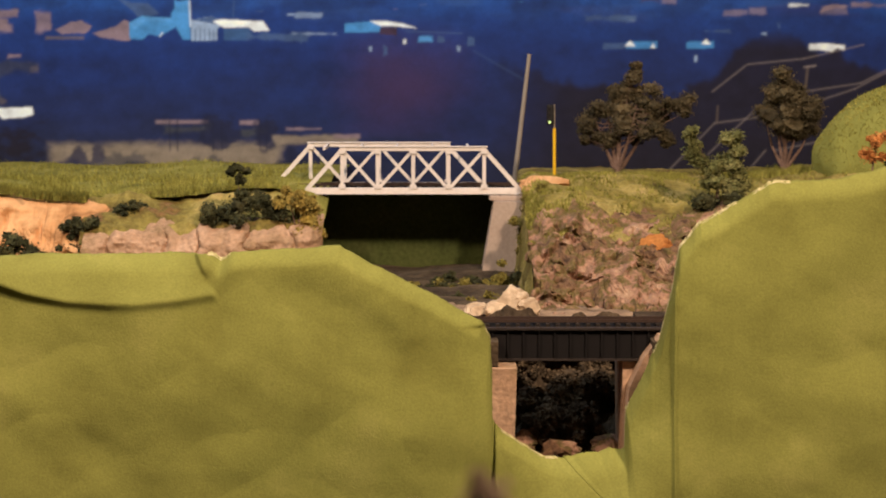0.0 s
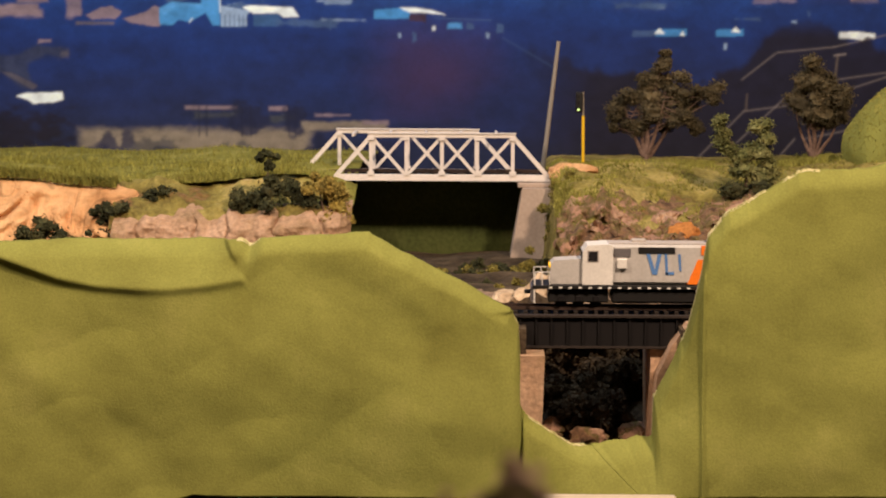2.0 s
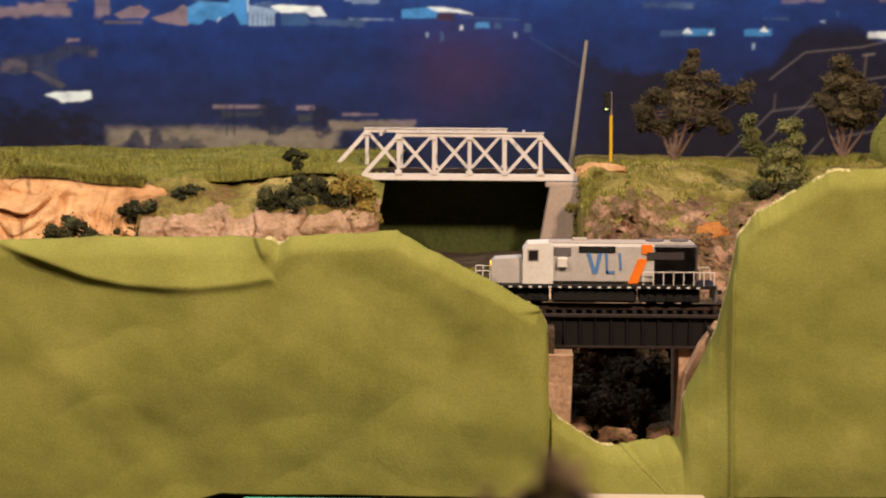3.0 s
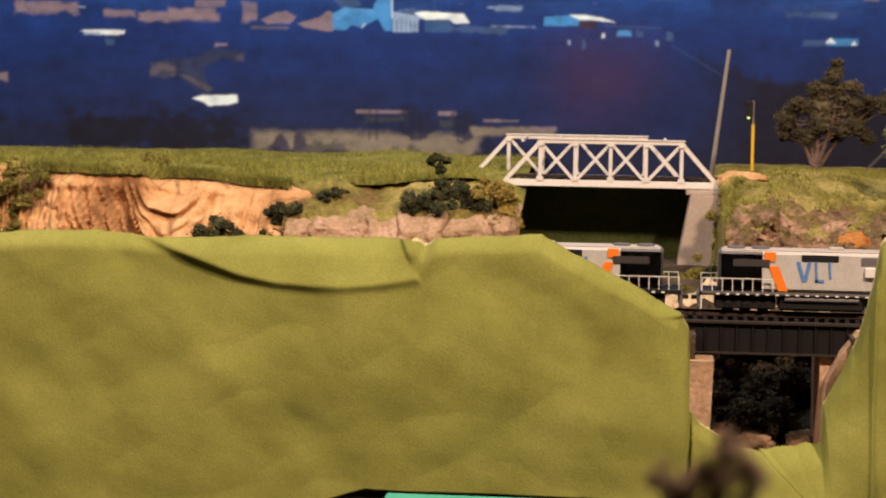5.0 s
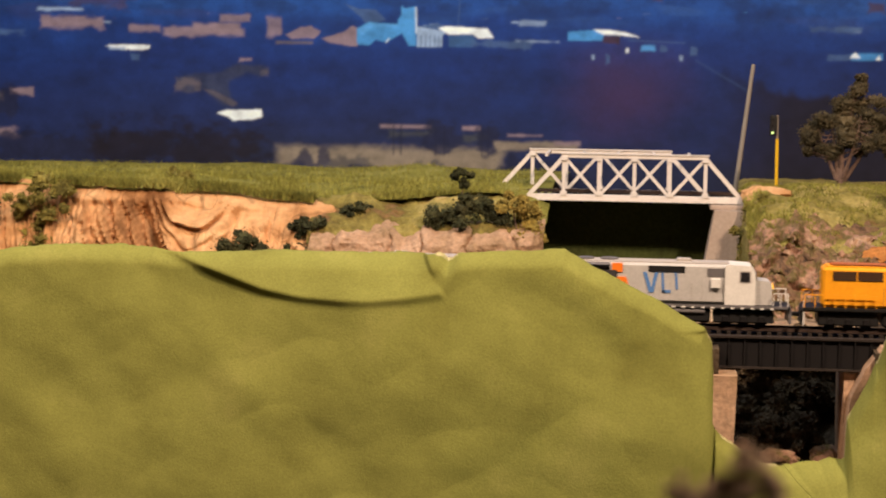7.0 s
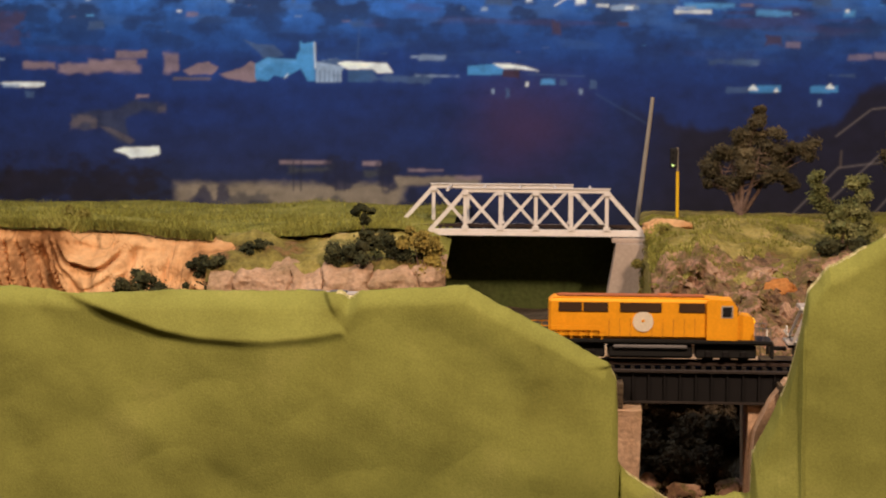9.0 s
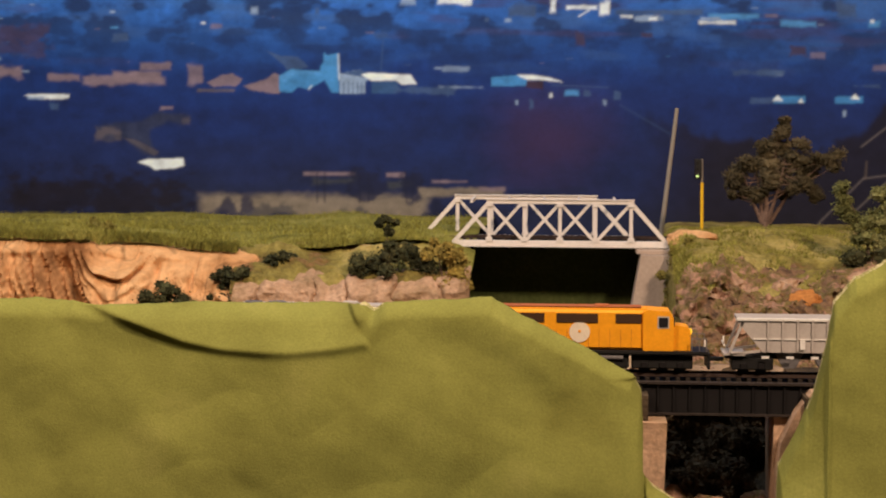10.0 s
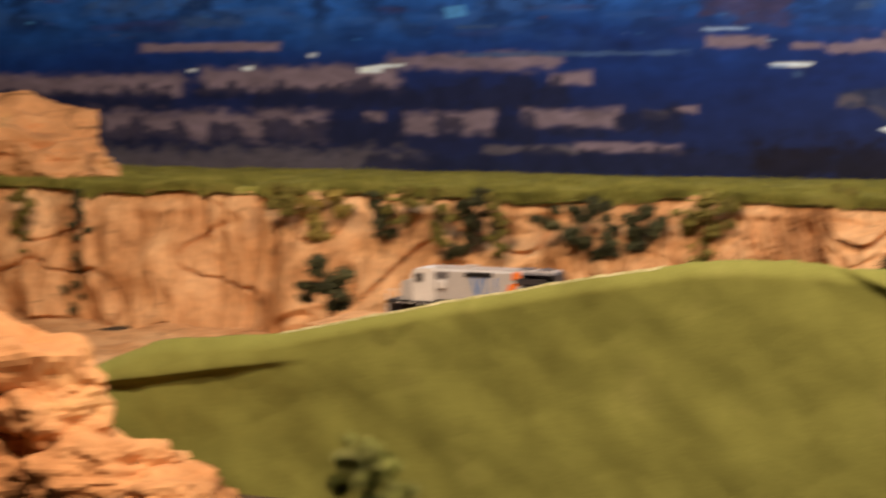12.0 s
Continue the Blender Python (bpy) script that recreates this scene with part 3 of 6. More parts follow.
paint_line((-0.299, 1.4100), (-0.302, 1.3660), 0.0012, P_HAZE, 0.6)
paint_field(-0.318, -0.288, 1.4110, 1.4260, P_HAZE, 0.9, 30)
paint_field(-0.284, -0.194, 1.3320, 1.3460, P_HAZE, 0.5, 31)
paint_field(-0.218, -0.153, 1.3410, 1.3460, P_PALE, 0.7, 32)
paint_field(-0.214, -0.174, 1.3650, 1.3730, P_PALE, 0.7, 33)
paint_line((-0.205, 1.3460), (-0.205, 1.3300), 0.0016, P_HAZE, 0.6)
# long blue warehouse
paint_shape([(-0.143, 1.3580), (-0.106, 1.3610), (-0.090, 1.3560), (-0.091, 1.3460), (-0.143, 1.3450)], P_BLUE)
paint_shape([(-0.106, 1.3610), (-0.080, 1.3610), (-0.060, 1.3580), (-0.038, 1.3510), (-0.068, 1.3540), (-0.092, 1.3550)], P_WHITE)
paint_shape([(-0.092, 1.3530), (-0.068, 1.3530), (-0.068, 1.3410), (-0.093, 1.3430)], P_REDDARK)
paint_field(-0.039, -0.015, 1.3300, 1.3420, P_HAZEBLUE, 0.4, 34)
paint_field(-0.060, -0.054, 1.3280, 1.3370, P_WHITE, 0.4, 35)
paint_field(0.017, 0.024, 1.3160, 1.3270, P_PALE, 0.4, 36)
paint_field(-0.108, -0.104, 1.3180, 1.3250, P_PALE, 0.4, 37)
paint_field(-0.088, -0.080, 1.3120, 1.3270, P_HAZE, 0.4, 38)
paint_field(0.033, 0.043, 1.3260, 1.3400, P_HAZE, 0.4, 39)
paint_field(-0.011, 0.001, 1.3300, 1.3430, P_HAZE, 0.4, 40)
paint_line((-0.056, 1.3470), (0.025, 1.3440), 0.0012, P_HAZE, 0.7)
paint_line((0.042, 1.3190), (0.119, 1.2750), 0.0022, P_HAZE, 0.3)
# meadow and white shed on the near slope
paint_shape([(-0.722, 1.2840), (-0.697, 1.2900), (-0.656, 1.2920), (-0.626, 1.3070), (-0.604, 1.3030), (-0.582, 1.3010), (-0.579, 1.2930), (-0.592, 1.2860), (-0.614, 1.2930), (-0.641, 1.2790), (-0.638, 1.2580), (-0.625, 1.2400), (-0.652, 1.2460), (-0.679, 1.2660), (-0.710, 1.2620)], P_MEADOW, 0.5)
paint_field(-0.723, -0.681, 1.2630, 1.2880, P_PASTURE, 0.6, 41)
paint_field(-0.627, -0.604, 1.3080, 1.3160, P_FIELD, 0.3, 42)
paint_field(-0.597, -0.579, 1.2860, 1.3030, P_PASTURE, 0.7, 43)
paint_shape([(-0.681, 1.2680), (-0.664, 1.2660), (-0.627, 1.2480), (-0.635, 1.2420)], P_PASTURE, 0.6)
paint_shape([(-0.660, 1.2330), (-0.646, 1.2370), (-0.592, 1.2390), (-0.590, 1.2280), (-0.605, 1.2240), (-0.635, 1.2220), (-0.641, 1.2270)], P_WHITE)
paint_shape([(-0.822, 1.3280), (-0.797, 1.3270), (-0.797, 1.3240), (-0.822, 1.3240)], P_PALE)
paint_shape([(-0.790, 1.3290), (-0.772, 1.3290), (-0.759, 1.3300), (-0.769, 1.3240), (-0.791, 1.3240)], P_WHITE)
paint_field(-0.789, -0.776, 1.3080, 1.3180, P_HAZE, 0.5, 44)
# near pastures, hedges and trees
paint_field(-0.859, -0.573, 1.1320, 1.2210, P_WOOD, 0.6, 45)
paint_field(-0.417, -0.337, 1.2140, 1.2210, P_FIELD, 0.15, 46)
paint_field(-0.407, -0.333, 1.1970, 1.2160, P_MEADOW, 0.5, 47)
paint_field(-0.296, -0.266, 1.2120, 1.2210, P_FIELD, 0.2, 48)
paint_field(-0.296, -0.251, 1.1950, 1.2130, P_MEADOW, 0.5, 49)
paint_field(-0.230, -0.173, 1.2040, 1.2110, P_FIELD, 0.5, 50)
paint_field(-0.577, -0.226, 1.1450, 1.1930, P_OLIVE, 0.15, 51)
paint_field(-0.251, -0.120, 1.1830, 1.2000, P_OLIVE, 0.3, 52)
paint_field(-0.161, -0.121, 1.1930, 1.2010, P_FIELD, 0.4, 53)
paint_field(-0.574, -0.358, 1.1410, 1.1600, P_OLIVE, 0.2, 54)
paint_trees(-0.540, -0.494, 1.1350, 1.1870, P_TREE, 116)
paint_trees(-0.559, -0.532, 1.1350, 1.1750, P_TREE, 117)
paint_trees(-0.495, -0.432, 1.1350, 1.1770, P_SCRUB, 118)
paint_trees(-0.457, -0.428, 1.1370, 1.1720, P_TREE, 119)
paint_trees(-0.391, -0.325, 1.1400, 1.1700, P_SCRUB, 120)
paint_trees(-0.345, -0.304, 1.1810, 1.2310, P_TREE, 121)
paint_trees(-0.269, -0.257, 1.1790, 1.2310, P_TREE, 122)
paint_trees(-0.242, -0.136, 1.1380, 1.1840, P_TREE, 123)
paint_line((-0.395, 1.2190), (-0.395, 1.1760), 0.0016, P_TREE, 0.7)
paint_line((-0.384, 1.2190), (-0.384, 1.1760), 0.0016, P_TREE, 0.7)
paint_line((-0.333, 1.2190), (-0.333, 1.1760), 0.0016, P_TREE, 0.7)
paint_line((-0.320, 1.2190), (-0.320, 1.1770), 0.0016, P_TREE, 0.7)
paint_line((-0.266, 1.2200), (-0.265, 1.1770), 0.0016, P_TREE, 0.7)
paint_line((-0.256, 1.2200), (-0.256, 1.1770), 0.0016, P_TREE, 0.7)
# houses among the trees in the east
paint_shape([(0.259, 1.3320), (0.304, 1.3330), (0.304, 1.3230), (0.259, 1.3220)], P_BLUE, 0.9)
paint_shape([(0.346, 1.3320), (0.385, 1.3330), (0.385, 1.3230), (0.346, 1.3220)], P_BLUE, 0.9)
paint_shape([(0.257, 1.3260), (0.265, 1.3340), (0.273, 1.3260)], P_WHITE)
paint_shape([(0.294, 1.3230), (0.298, 1.3300), (0.302, 1.3230)], P_WHITE)
paint_shape([(0.367, 1.3290), (0.374, 1.3360), (0.381, 1.3280)], P_WHITE)
paint_field(0.227, 0.259, 1.3210, 1.3320, P_HAZE, 0.5, 55)
paint_shape([(0.521, 1.3290), (0.546, 1.3300), (0.572, 1.3270), (0.572, 1.3200), (0.561, 1.3230), (0.555, 1.3180), (0.530, 1.3210), (0.521, 1.3210)], P_WHITE)
paint_field(0.536, 0.577, 1.3690, 1.3850, P_PINK, 0.3, 56)
paint_shape([(0.532, 1.3740), (0.542, 1.3850), (0.576, 1.3850), (0.569, 1.3790), (0.553, 1.3790)], P_FIELD, 0.9)
paint_field(0.409, 0.434, 1.3690, 1.3790, P_PINK, 0.4, 57)
paint_field(0.437, 0.458, 1.3690, 1.3810, P_PINK, 0.3, 58)
paint_field(0.489, 0.522, 1.3810, 1.3870, P_WHITE, 0.4, 59)
paint_field(0.577, 0.634, 1.3790, 1.3900, P_FIELD, 0.6, 60)
paint_field(0.199, 0.271, 1.3600, 1.3710, P_HAZE, 0.6, 61)
paint_field(0.259, 0.273, 1.3610, 1.3690, P_PALE, 0.4, 62)
paint_field(0.473, 0.481, 1.3480, 1.3610, P_HAZE, 0.6, 63)
paint_field(0.449, 0.462, 1.3400, 1.3470, P_PALE, 0.5, 64)
paint_field(0.357, 0.362, 1.3020, 1.3130, P_PALE, 0.3, 65)
paint_field(0.368, 0.409, 1.3440, 1.3500, P_HAZE, 0.7, 66)
# bright sheds on the far plain
paint_field(-0.060, -0.050, 1.4480, 1.4720, P_WHITE, 0.35, 67)
paint_field(-0.037, 0.009, 1.4540, 1.4620, P_WHITE, 0.35, 68)
paint_field(0.010, 0.027, 1.4430, 1.4700, P_WHITE, 0.35, 69)
paint_field(0.039, 0.060, 1.4420, 1.4480, P_WHITE, 0.35, 70)
paint_field(0.060, 0.104, 1.4370, 1.4470, P_PALE, 0.35, 71)
paint_field(0.080, 0.095, 1.4380, 1.4450, P_WHITE, 0.35, 72)
paint_field(0.112, 0.136, 1.4480, 1.4560, P_HAZEBLUE, 0.35, 73)
paint_field(0.151, 0.205, 1.4330, 1.4400, P_WHITE, 0.35, 74)
paint_field(0.165, 0.240, 1.4400, 1.4500, P_HAZEBLUE, 0.35, 75)
paint_field(0.244, 0.264, 1.4430, 1.4490, P_PINK, 0.35, 76)
paint_field(0.153, 0.184, 1.4380, 1.4450, P_PALE, 0.35, 77)
paint_field(0.265, 0.320, 1.4280, 1.4410, P_HAZEBLUE, 0.35, 78)
paint_field(0.388, 0.409, 1.4270, 1.4410, P_HAZEBLUE, 0.35, 79)
paint_field(0.392, 0.399, 1.4350, 1.4410, P_WHITE, 0.35, 80)
paint_field(0.344, 0.375, 1.4410, 1.4690, P_HAZE, 0.35, 81)
paint_field(0.032, 0.160, 1.4460, 1.4560, P_HAZE, 0.35, 82)
paint_field(-0.121, -0.077, 1.4400, 1.4640, P_HAZE, 0.35, 83)
paint_field(-0.223, -0.170, 1.4590, 1.4750, P_WHITE, 0.35, 84)
paint_field(-0.276, -0.251, 1.4600, 1.4750, P_PALE, 0.35, 85)
paint_field(-0.493, -0.479, 1.4460, 1.4610, P_PALE, 0.35, 86)
paint_field(-0.567, -0.555, 1.4320, 1.4380, P_WHITE, 0.35, 87)
paint_field(-0.553, -0.530, 1.4250, 1.4360, P_PINK, 0.35, 88)
paint_field(-0.696, -0.671, 1.4080, 1.4220, P_HAZE, 0.35, 89)
paint_field(-0.400, -0.390, 1.4450, 1.4610, P_HAZE, 0.35, 90)
paint_field(-0.700, -0.689, 1.4480, 1.4540, P_PALE, 0.35, 91)
paint_field(-0.125, -0.113, 1.4360, 1.4430, P_PALE, 0.35, 92)
paint_field(-0.154, -0.146, 1.4360, 1.4440, P_HAZE, 0.35, 93)
paint_field(-0.024, -0.008, 1.4000, 1.4280, P_RED, 0.35, 94)
paint_field(0.069, 0.089, 1.4140, 1.4240, P_RED, 0.35, 95)
paint_field(0.281, 0.305, 1.3890, 1.4050, P_RED, 0.35, 96)
paint_field(0.309, 0.331, 1.3850, 1.3950, P_PINK, 0.35, 97)
paint_field(0.397, 0.425, 1.3680, 1.3790, P_PINK, 0.35, 98)
paint_field(0.433, 0.460, 1.3710, 1.3820, P_PINK, 0.35, 99)
paint_field(0.234, 0.274, 1.3620, 1.3700, P_HAZE, 0.35, 100)
paint_line((-0.018, 1.4450), (-0.003, 1.4540), 0.0014, P_WHITE, 0.8)
# poles and wires
paint_line((0.434, 1.3000), (0.514, 1.3080), 0.0009, P_WIRE, 0.5)
paint_line((0.514, 1.3080), (0.599, 1.3280), 0.0009, P_WIRE, 0.5)
paint_line((0.515, 1.2610), (0.596, 1.2730), 0.0009, P_WIRE, 0.5)
paint_line((0.596, 1.2730), (0.635, 1.2930), 0.0009, P_WIRE, 0.5)
paint_line((0.528, 1.2450), (0.588, 1.2650), 0.0009, P_WIRE, 0.5)
paint_line((0.588, 1.2650), (0.660, 1.3030), 0.0009, P_WIRE, 0.5)
paint_line((0.324, 1.1490), (0.388, 1.2160), 0.0009, P_WIRE, 0.5)
paint_line((0.388, 1.2160), (0.448, 1.2240), 0.0009, P_WIRE, 0.5)
paint_line((0.379, 1.1710), (0.447, 1.2360), 0.0009, P_WIRE, 0.5)
paint_line((0.384, 1.2610), (0.432, 1.2990), 0.0009, P_WIRE, 0.5)
paint_line((0.440, 1.1510), (0.462, 1.1770), 0.0009, P_WIRE, 0.5)
paint_line((0.477, 1.1770), (0.541, 1.1900), 0.0009, P_WIRE, 0.5)
paint_line((0.512, 1.2120), (0.520, 1.2970), 0.0022, P_POLE, 0.9)
paint_line((0.515, 1.2960), (0.531, 1.2980), 0.0012, P_WIRE, 0.8)
paint_line((0.392, 1.2400), (0.391, 1.2160), 0.0016, P_POLE, 0.8)


def ink_sheet():
    """The painted print as one thin sheet just before its board."""
    nz, nx = PX.shape
    co = np.stack([PX, np.full_like(PX, YB - 0.001), PZ], -1).reshape(-1, 3)
    i = (np.arange(nz - 1)[:, None] * nx + np.arange(nx - 1)[None, :]).reshape(-1)
    quads = np.stack([i, i + 1, i + 1 + nx, i + nx], -1).astype(np.int32)
    me = bpy.data.meshes.new("print_sheet")
    me.vertices.add(len(co))
    me.vertices.foreach_set("co", co.astype(np.float32).ravel())
    me.loops.add(quads.size)
    me.loops.foreach_set("vertex_index", quads.ravel())
    me.polygons.add(len(quads))
    me.polygons.foreach_set("loop_start", np.arange(0, quads.size, 4, dtype=np.int32))
    me.update(calc_edges=True)
    rgba = np.ones((len(co), 4), np.float32)
    rgba[:, :3] = np.clip((0.35 * INK + 0.65 * soften(INK, 2)).reshape(-1, 3), 0.002, 0.92)
    me.attributes.new("ink", "FLOAT_COLOR", "POINT").data.foreach_set("color", rgba.ravel())
    me.materials.append(M_PRINT)
    ob = new("print_sheet", me)
    ob.parent = backdrop
    return ob


ink_sheet()



# ---- ground ----
def top_west(x, y):
    """Height of the grassy terrace west of the bridge."""
    z = 1.172 + 0.005 * fbm(x * 7, y * 9, 0) - 0.012 * math.exp(-((x + 0.39) / 0.11) ** 2) * max(0, min(1, (2.5 - y) / 0.3))
    z += 0.006 * math.exp(-((x + 0.78) / 0.12) ** 2 - ((y - 2.2) / 0.1) ** 2)
    z += 0.012 * math.exp(-((x + 0.33) / 0.05) ** 2 - ((y - 2.55) / 0.08) ** 2)
    z += 0.008 * math.exp(-((x + 0.6) / 0.03) ** 2 - ((y - 2.28) / 0.05) ** 2)
    return z - 0.032 * max(0, (y - 2.3)) - 0.03 * max(0.0, (x + 0.2) / 0.06) ** 2 * max(0, min(1, (2.3 - y) / 0.12))


def front_west(x):
    """How far forward the terrace edge comes."""
    return 2.16 + 0.018 * fbm(x * 7, 3.3, 0) + 0.008 * fbm(x * 40, 1.3, 0)


def terrace(u, v):
    x = -2.45 + 2.315 * u
    y0 = front_west(x)
    y = y0 + (2.757 - y0) * v ** 1.3
    z = top_west(x, y)
    lip = max(0, 1 - v * 14) * max(0, min(1, (-0.40 - x) / 0.03))
    z -= lip * (0.006 + 0.02 * max(0, fbm(x * 13, 0.4, 7)))
    return (x, y - 0.012 * lip, z)


def turf_roll(u, v):
    """The thick turf mat that hangs a little over the cliff edge, in two lengths."""
    x = -2.4 + 2.02 * u
    full = (0.7 + 0.5 * fbm(x * 9, 1, 4, 3)) * (0.55 + 0.45 * min(1, abs(x + 0.655) / 0.02)) * min(1, max(0.0, (-0.38 - x) / 0.12))
    a = radians(-60 + 230 * v)
    r = 0.008 * max(0.12, full) * (1 + 0.25 * fbm(x * 70, v * 6, 2, 3))
    y0 = front_west(x) + 0.002
    return (x, y0 - r * 1.2 * math.cos(a), top_west(x, y0) - 0.004 + r * math.sin(a))


structure("ground_turf_edge", sheet(turf_roll, 700, 14), M_GRASS, "thick olive turf mat along the cliff edge", "ground", True)
structure("ground_terrace", sheet(terrace, 330, 40), M_GRASS, "grass-covered upper terrace of the model landscape", "ground", True)


def grass_blades(name, count, place, length, mat, label, seed):
    r = random.Random(seed)
    vs, fs = [], []
    while len(fs) < count:
        p = place(r)
        if not p:
            continue
        a = r.uniform(0, 6.28)
        w, h = 0.0007, length * r.uniform(0.5, 1.3)
        lean = Vector((r.gauss(0, 0.35), r.gauss(0, 0.35), 1)) * h
        d = Vector((math.cos(a) * w, math.sin(a) * w, 0))
        p = Vector(p)
        i = len(vs)
        vs += [p - d, p + d, p + lean]
        fs.append((i, i + 1, i + 2))
    me = bpy.data.meshes.new(name)
    me.from_pydata(vs, [], fs)
    me.materials.append(mat)
    return tagged(new(name, me), label, "grass", "", "stuff")


def on_terrace(r):
    x = r.uniform(-2.3, -0.16)
    y = front_west(x) + 0.002 + 0.56 * r.random() ** 2.2
    return (x, y, top_west(x, y) - 0.001) if fbm(x * 20, y * 20, 5) > -0.45 else None


grass_blades("static_grass", 46000, on_terrace, 0.006, M_BLADES, "short olive-green static grass along the terrace", 11)



def on_lip(r):
    x = r.uniform(-2.3, -0.4)
    y = front_west(x)
    d = r.random()
    return (x, y - 0.012 * d - 0.002 - 0.004 * r.random(), top_west(x, y) + 0.002 - d * (0.006 + 0.02 * max(0, fbm(x * 13, 0.4, 7)))) if fbm(x * 17, 2, 2) > -0.3 else None


grass_blades("edge_grass", 26000, on_lip, 0.0085, M_BLADES, "shaggy olive grass fringe along the cliff edge", 14)


def on_crest(r):
    x = r.uniform(-2.3, -0.2)
    y = r.choice((2.18, 2.18, 2.24, 2.36)) + r.gauss(0, 0.02)
    if y < front_west(x) or y > 2.75 or fbm(x * 11, y * 6, 8) < 0.0:
        return None
    return (x, y, top_west(x, y) - 0.001)


grass_blades("long_grass", 22000, on_crest, 0.009, M_BLADES, "longer ragged olive grass on the terrace crest", 12)


def cliff(u, v):
    """Sandy cliff face with gullies and slanting ledges, v from the top down."""
    x = -2.45 + 2.17 * u
    drop = lerp_line([(-2.45, 0.2), (-1.2, 0.19), (-0.9, 0.12), (-0.5, 0.10), (-0.36, 0.08)], x)[0]
    z = top_west(x, front_west(x)) - 0.001 - drop * v
    y = front_west(x) - 0.004 - 0.055 * v - 0.02 * math.sin(v * 3.1)
    y += 4.0 * max(0, x + 0.41) ** 2
    sway = x + 0.35 * (1.17 - z) * math.sin(x * 5)
    k = min(1, v * 3)
    y += 0.05 * (ridge(sway * 8, z * 3, 2.2, 3) - 0.35) * k
    # strata that fan out: upright on the outer walls, sloping down across the scoop
    lean = math.exp(-((x + 0.56) / 0.14) ** 2) - 0.8 * math.exp(-((x + 0.98) / 0.2) ** 2)
    q = x * (1 - 0.45 * abs(lean)) + 0.95 * lean * (z - 1.1) + 0.012 * fbm(x * 14, z * 14, 1.5, 3)
    along = z * (1 - 0.5 * abs(lean)) - 0.5 * lean * x
    west = max(0, min(1, (-0.72 - x) / 0.2))
    y += west * k * (0.05 * (ridge(x * 4.5 + z * 2.5, z * 6 - x * 2, 5.5, 2) - 0.3) + 0.012 * max(0, 1 - abs(noise.noise((x * 9 + z * 8, z * 9 - x * 5, 7.7))) / 0.06))
    k *= 1 - 0.72 * west
    y += 0.026 * (ridge(q * 26, along * 5, 0.7, 4) - 0.25) * k + 0.007 * fbm(x * 16, z * 30, 3, 3) * k
    y -= 0.016 * abs(noise.noise((q * 60, along * 7, 3.1))) * k
    y += 0.012 * max(0, 1 - abs(noise.noise((q * 22, along * 4, 8.1))) / 0.07) * k * max(0, min(1, 0.5 + noise.noise((x * 10, z * 12, 2.0))))
    # a thin overhanging ledge under the turf
    y -= 0.012 * math.exp(-((v - 0.14 - 0.08 * noise.noise((x * 7, 0, 3))) / 0.05) ** 2) * max(0, noise.noise((x * 13, 0, 6)) + 0.3)
    return (x, y, z)


structure("ground_cliff", sheet(cliff, 760, 80), M_SAND, "sandy orange plaster cliff face with gullies and strata", "ground")


def floor_north(u, v):
    x = -2.45 + 4.2 * u
    y = 1.66 + 1.09 * v
    west = max(0, min(1, (-0.95 - x) / 0.3))
    z = 1.07 - 0.09 * west + 0.01 * fbm(x * 10, y * 10, 2) - 0.015 * max(0, (y - 2.0))
    return (x, y, z)


structure("ground_valley", sheet(floor_north, 200, 50), M_EARTH, "uneven earth and scrub valley floor of the model", "ground")
structure("ground_bench", prism([(-0.86, 0.958), (0.045, 0.958), (0.045, 1.1), (-0.28, 1.1), (-0.79, 1.049)], 1.53, 1.612), M_EARTH, "brown earth bench under the lower railway line", "ground")
structure("ground_bench_back", prism([(-1.12, 0.958), (0.0, 0.958), (0.0, 1.081), (-0.98, 1.081)], 1.612, 1.72), M_SAND, "sandy bench behind the lower railway line", "ground")
structure("ground_sand_flat", sheet(lambda u, v: (-2.4 + 1.5 * u, 1.45 + 0.75 * v, 0.986 + 0.012 * fbm(u * 12, v * 8, 6) + 0.09 * max(0, (u - 0.8) * 5) ** 2), 80, 40), M_SAND, "bare sandy flat at the cliff foot", "ground")
structure("ground_bench_east", prism([(0.17, 0.958), (1.7, 0.958), (1.7, 1.1), (0.17, 1.1)], 1.53, 1.7), M_EARTH, "brown earth bench under the lower railway line", "ground")


def hill_east(u, v):
    """The grassy and rocky bank east of the bridge, from its back edge down to the lower line."""
    x = 0.092 + 1.6 * u ** 1.3
    y, z = lerp_line([(0, 2.757, 1.152), (0.25, 2.36, 1.166), (0.36, 2.23, 1.176), (0.46, 2.12, 1.164), (0.62, 2.0, 1.128), (0.82, 1.88, 1.082), (0.9, 1.78, 1.083), (1.0, 1.69, 1.086)], v)
    steep = max(0, min(1, (v - 0.3) * 4)) * max(0, min(1, (1 - v) * 8))
    n = fbm(x * 16, y * 10, z * 16, 5)
    y += steep * (-0.016 * ridge(x * 20, 2.0, z * 24, 4) + 0.02)
    z += 0.010 * n * (0.4 + steep) + 0.005 * fbm(x * 45, y * 45, 1, 3) * (0.3 + steep) + 0.01 * math.exp(-((x - 0.2) / 0.05) ** 2 - ((y - 2.22) / 0.06) ** 2)
    z += 0.03 * max(0, min(1, (x - 0.38) / 0.15)) * max(0, min(1, (v - 0.05) * 5)) * max(0, min(1, (0.7 - v) * 4))
    z -= 0.012 * math.exp(-((x - 0.092) / 0.012) ** 2)
    return (x, y, z)


structure("ground_hillside", sheet(lambda u, v: hill_east(u, v * 0.63), 360, 150), M_SLOPE, "grassy bank of the model hillside above the lower line", "ground")


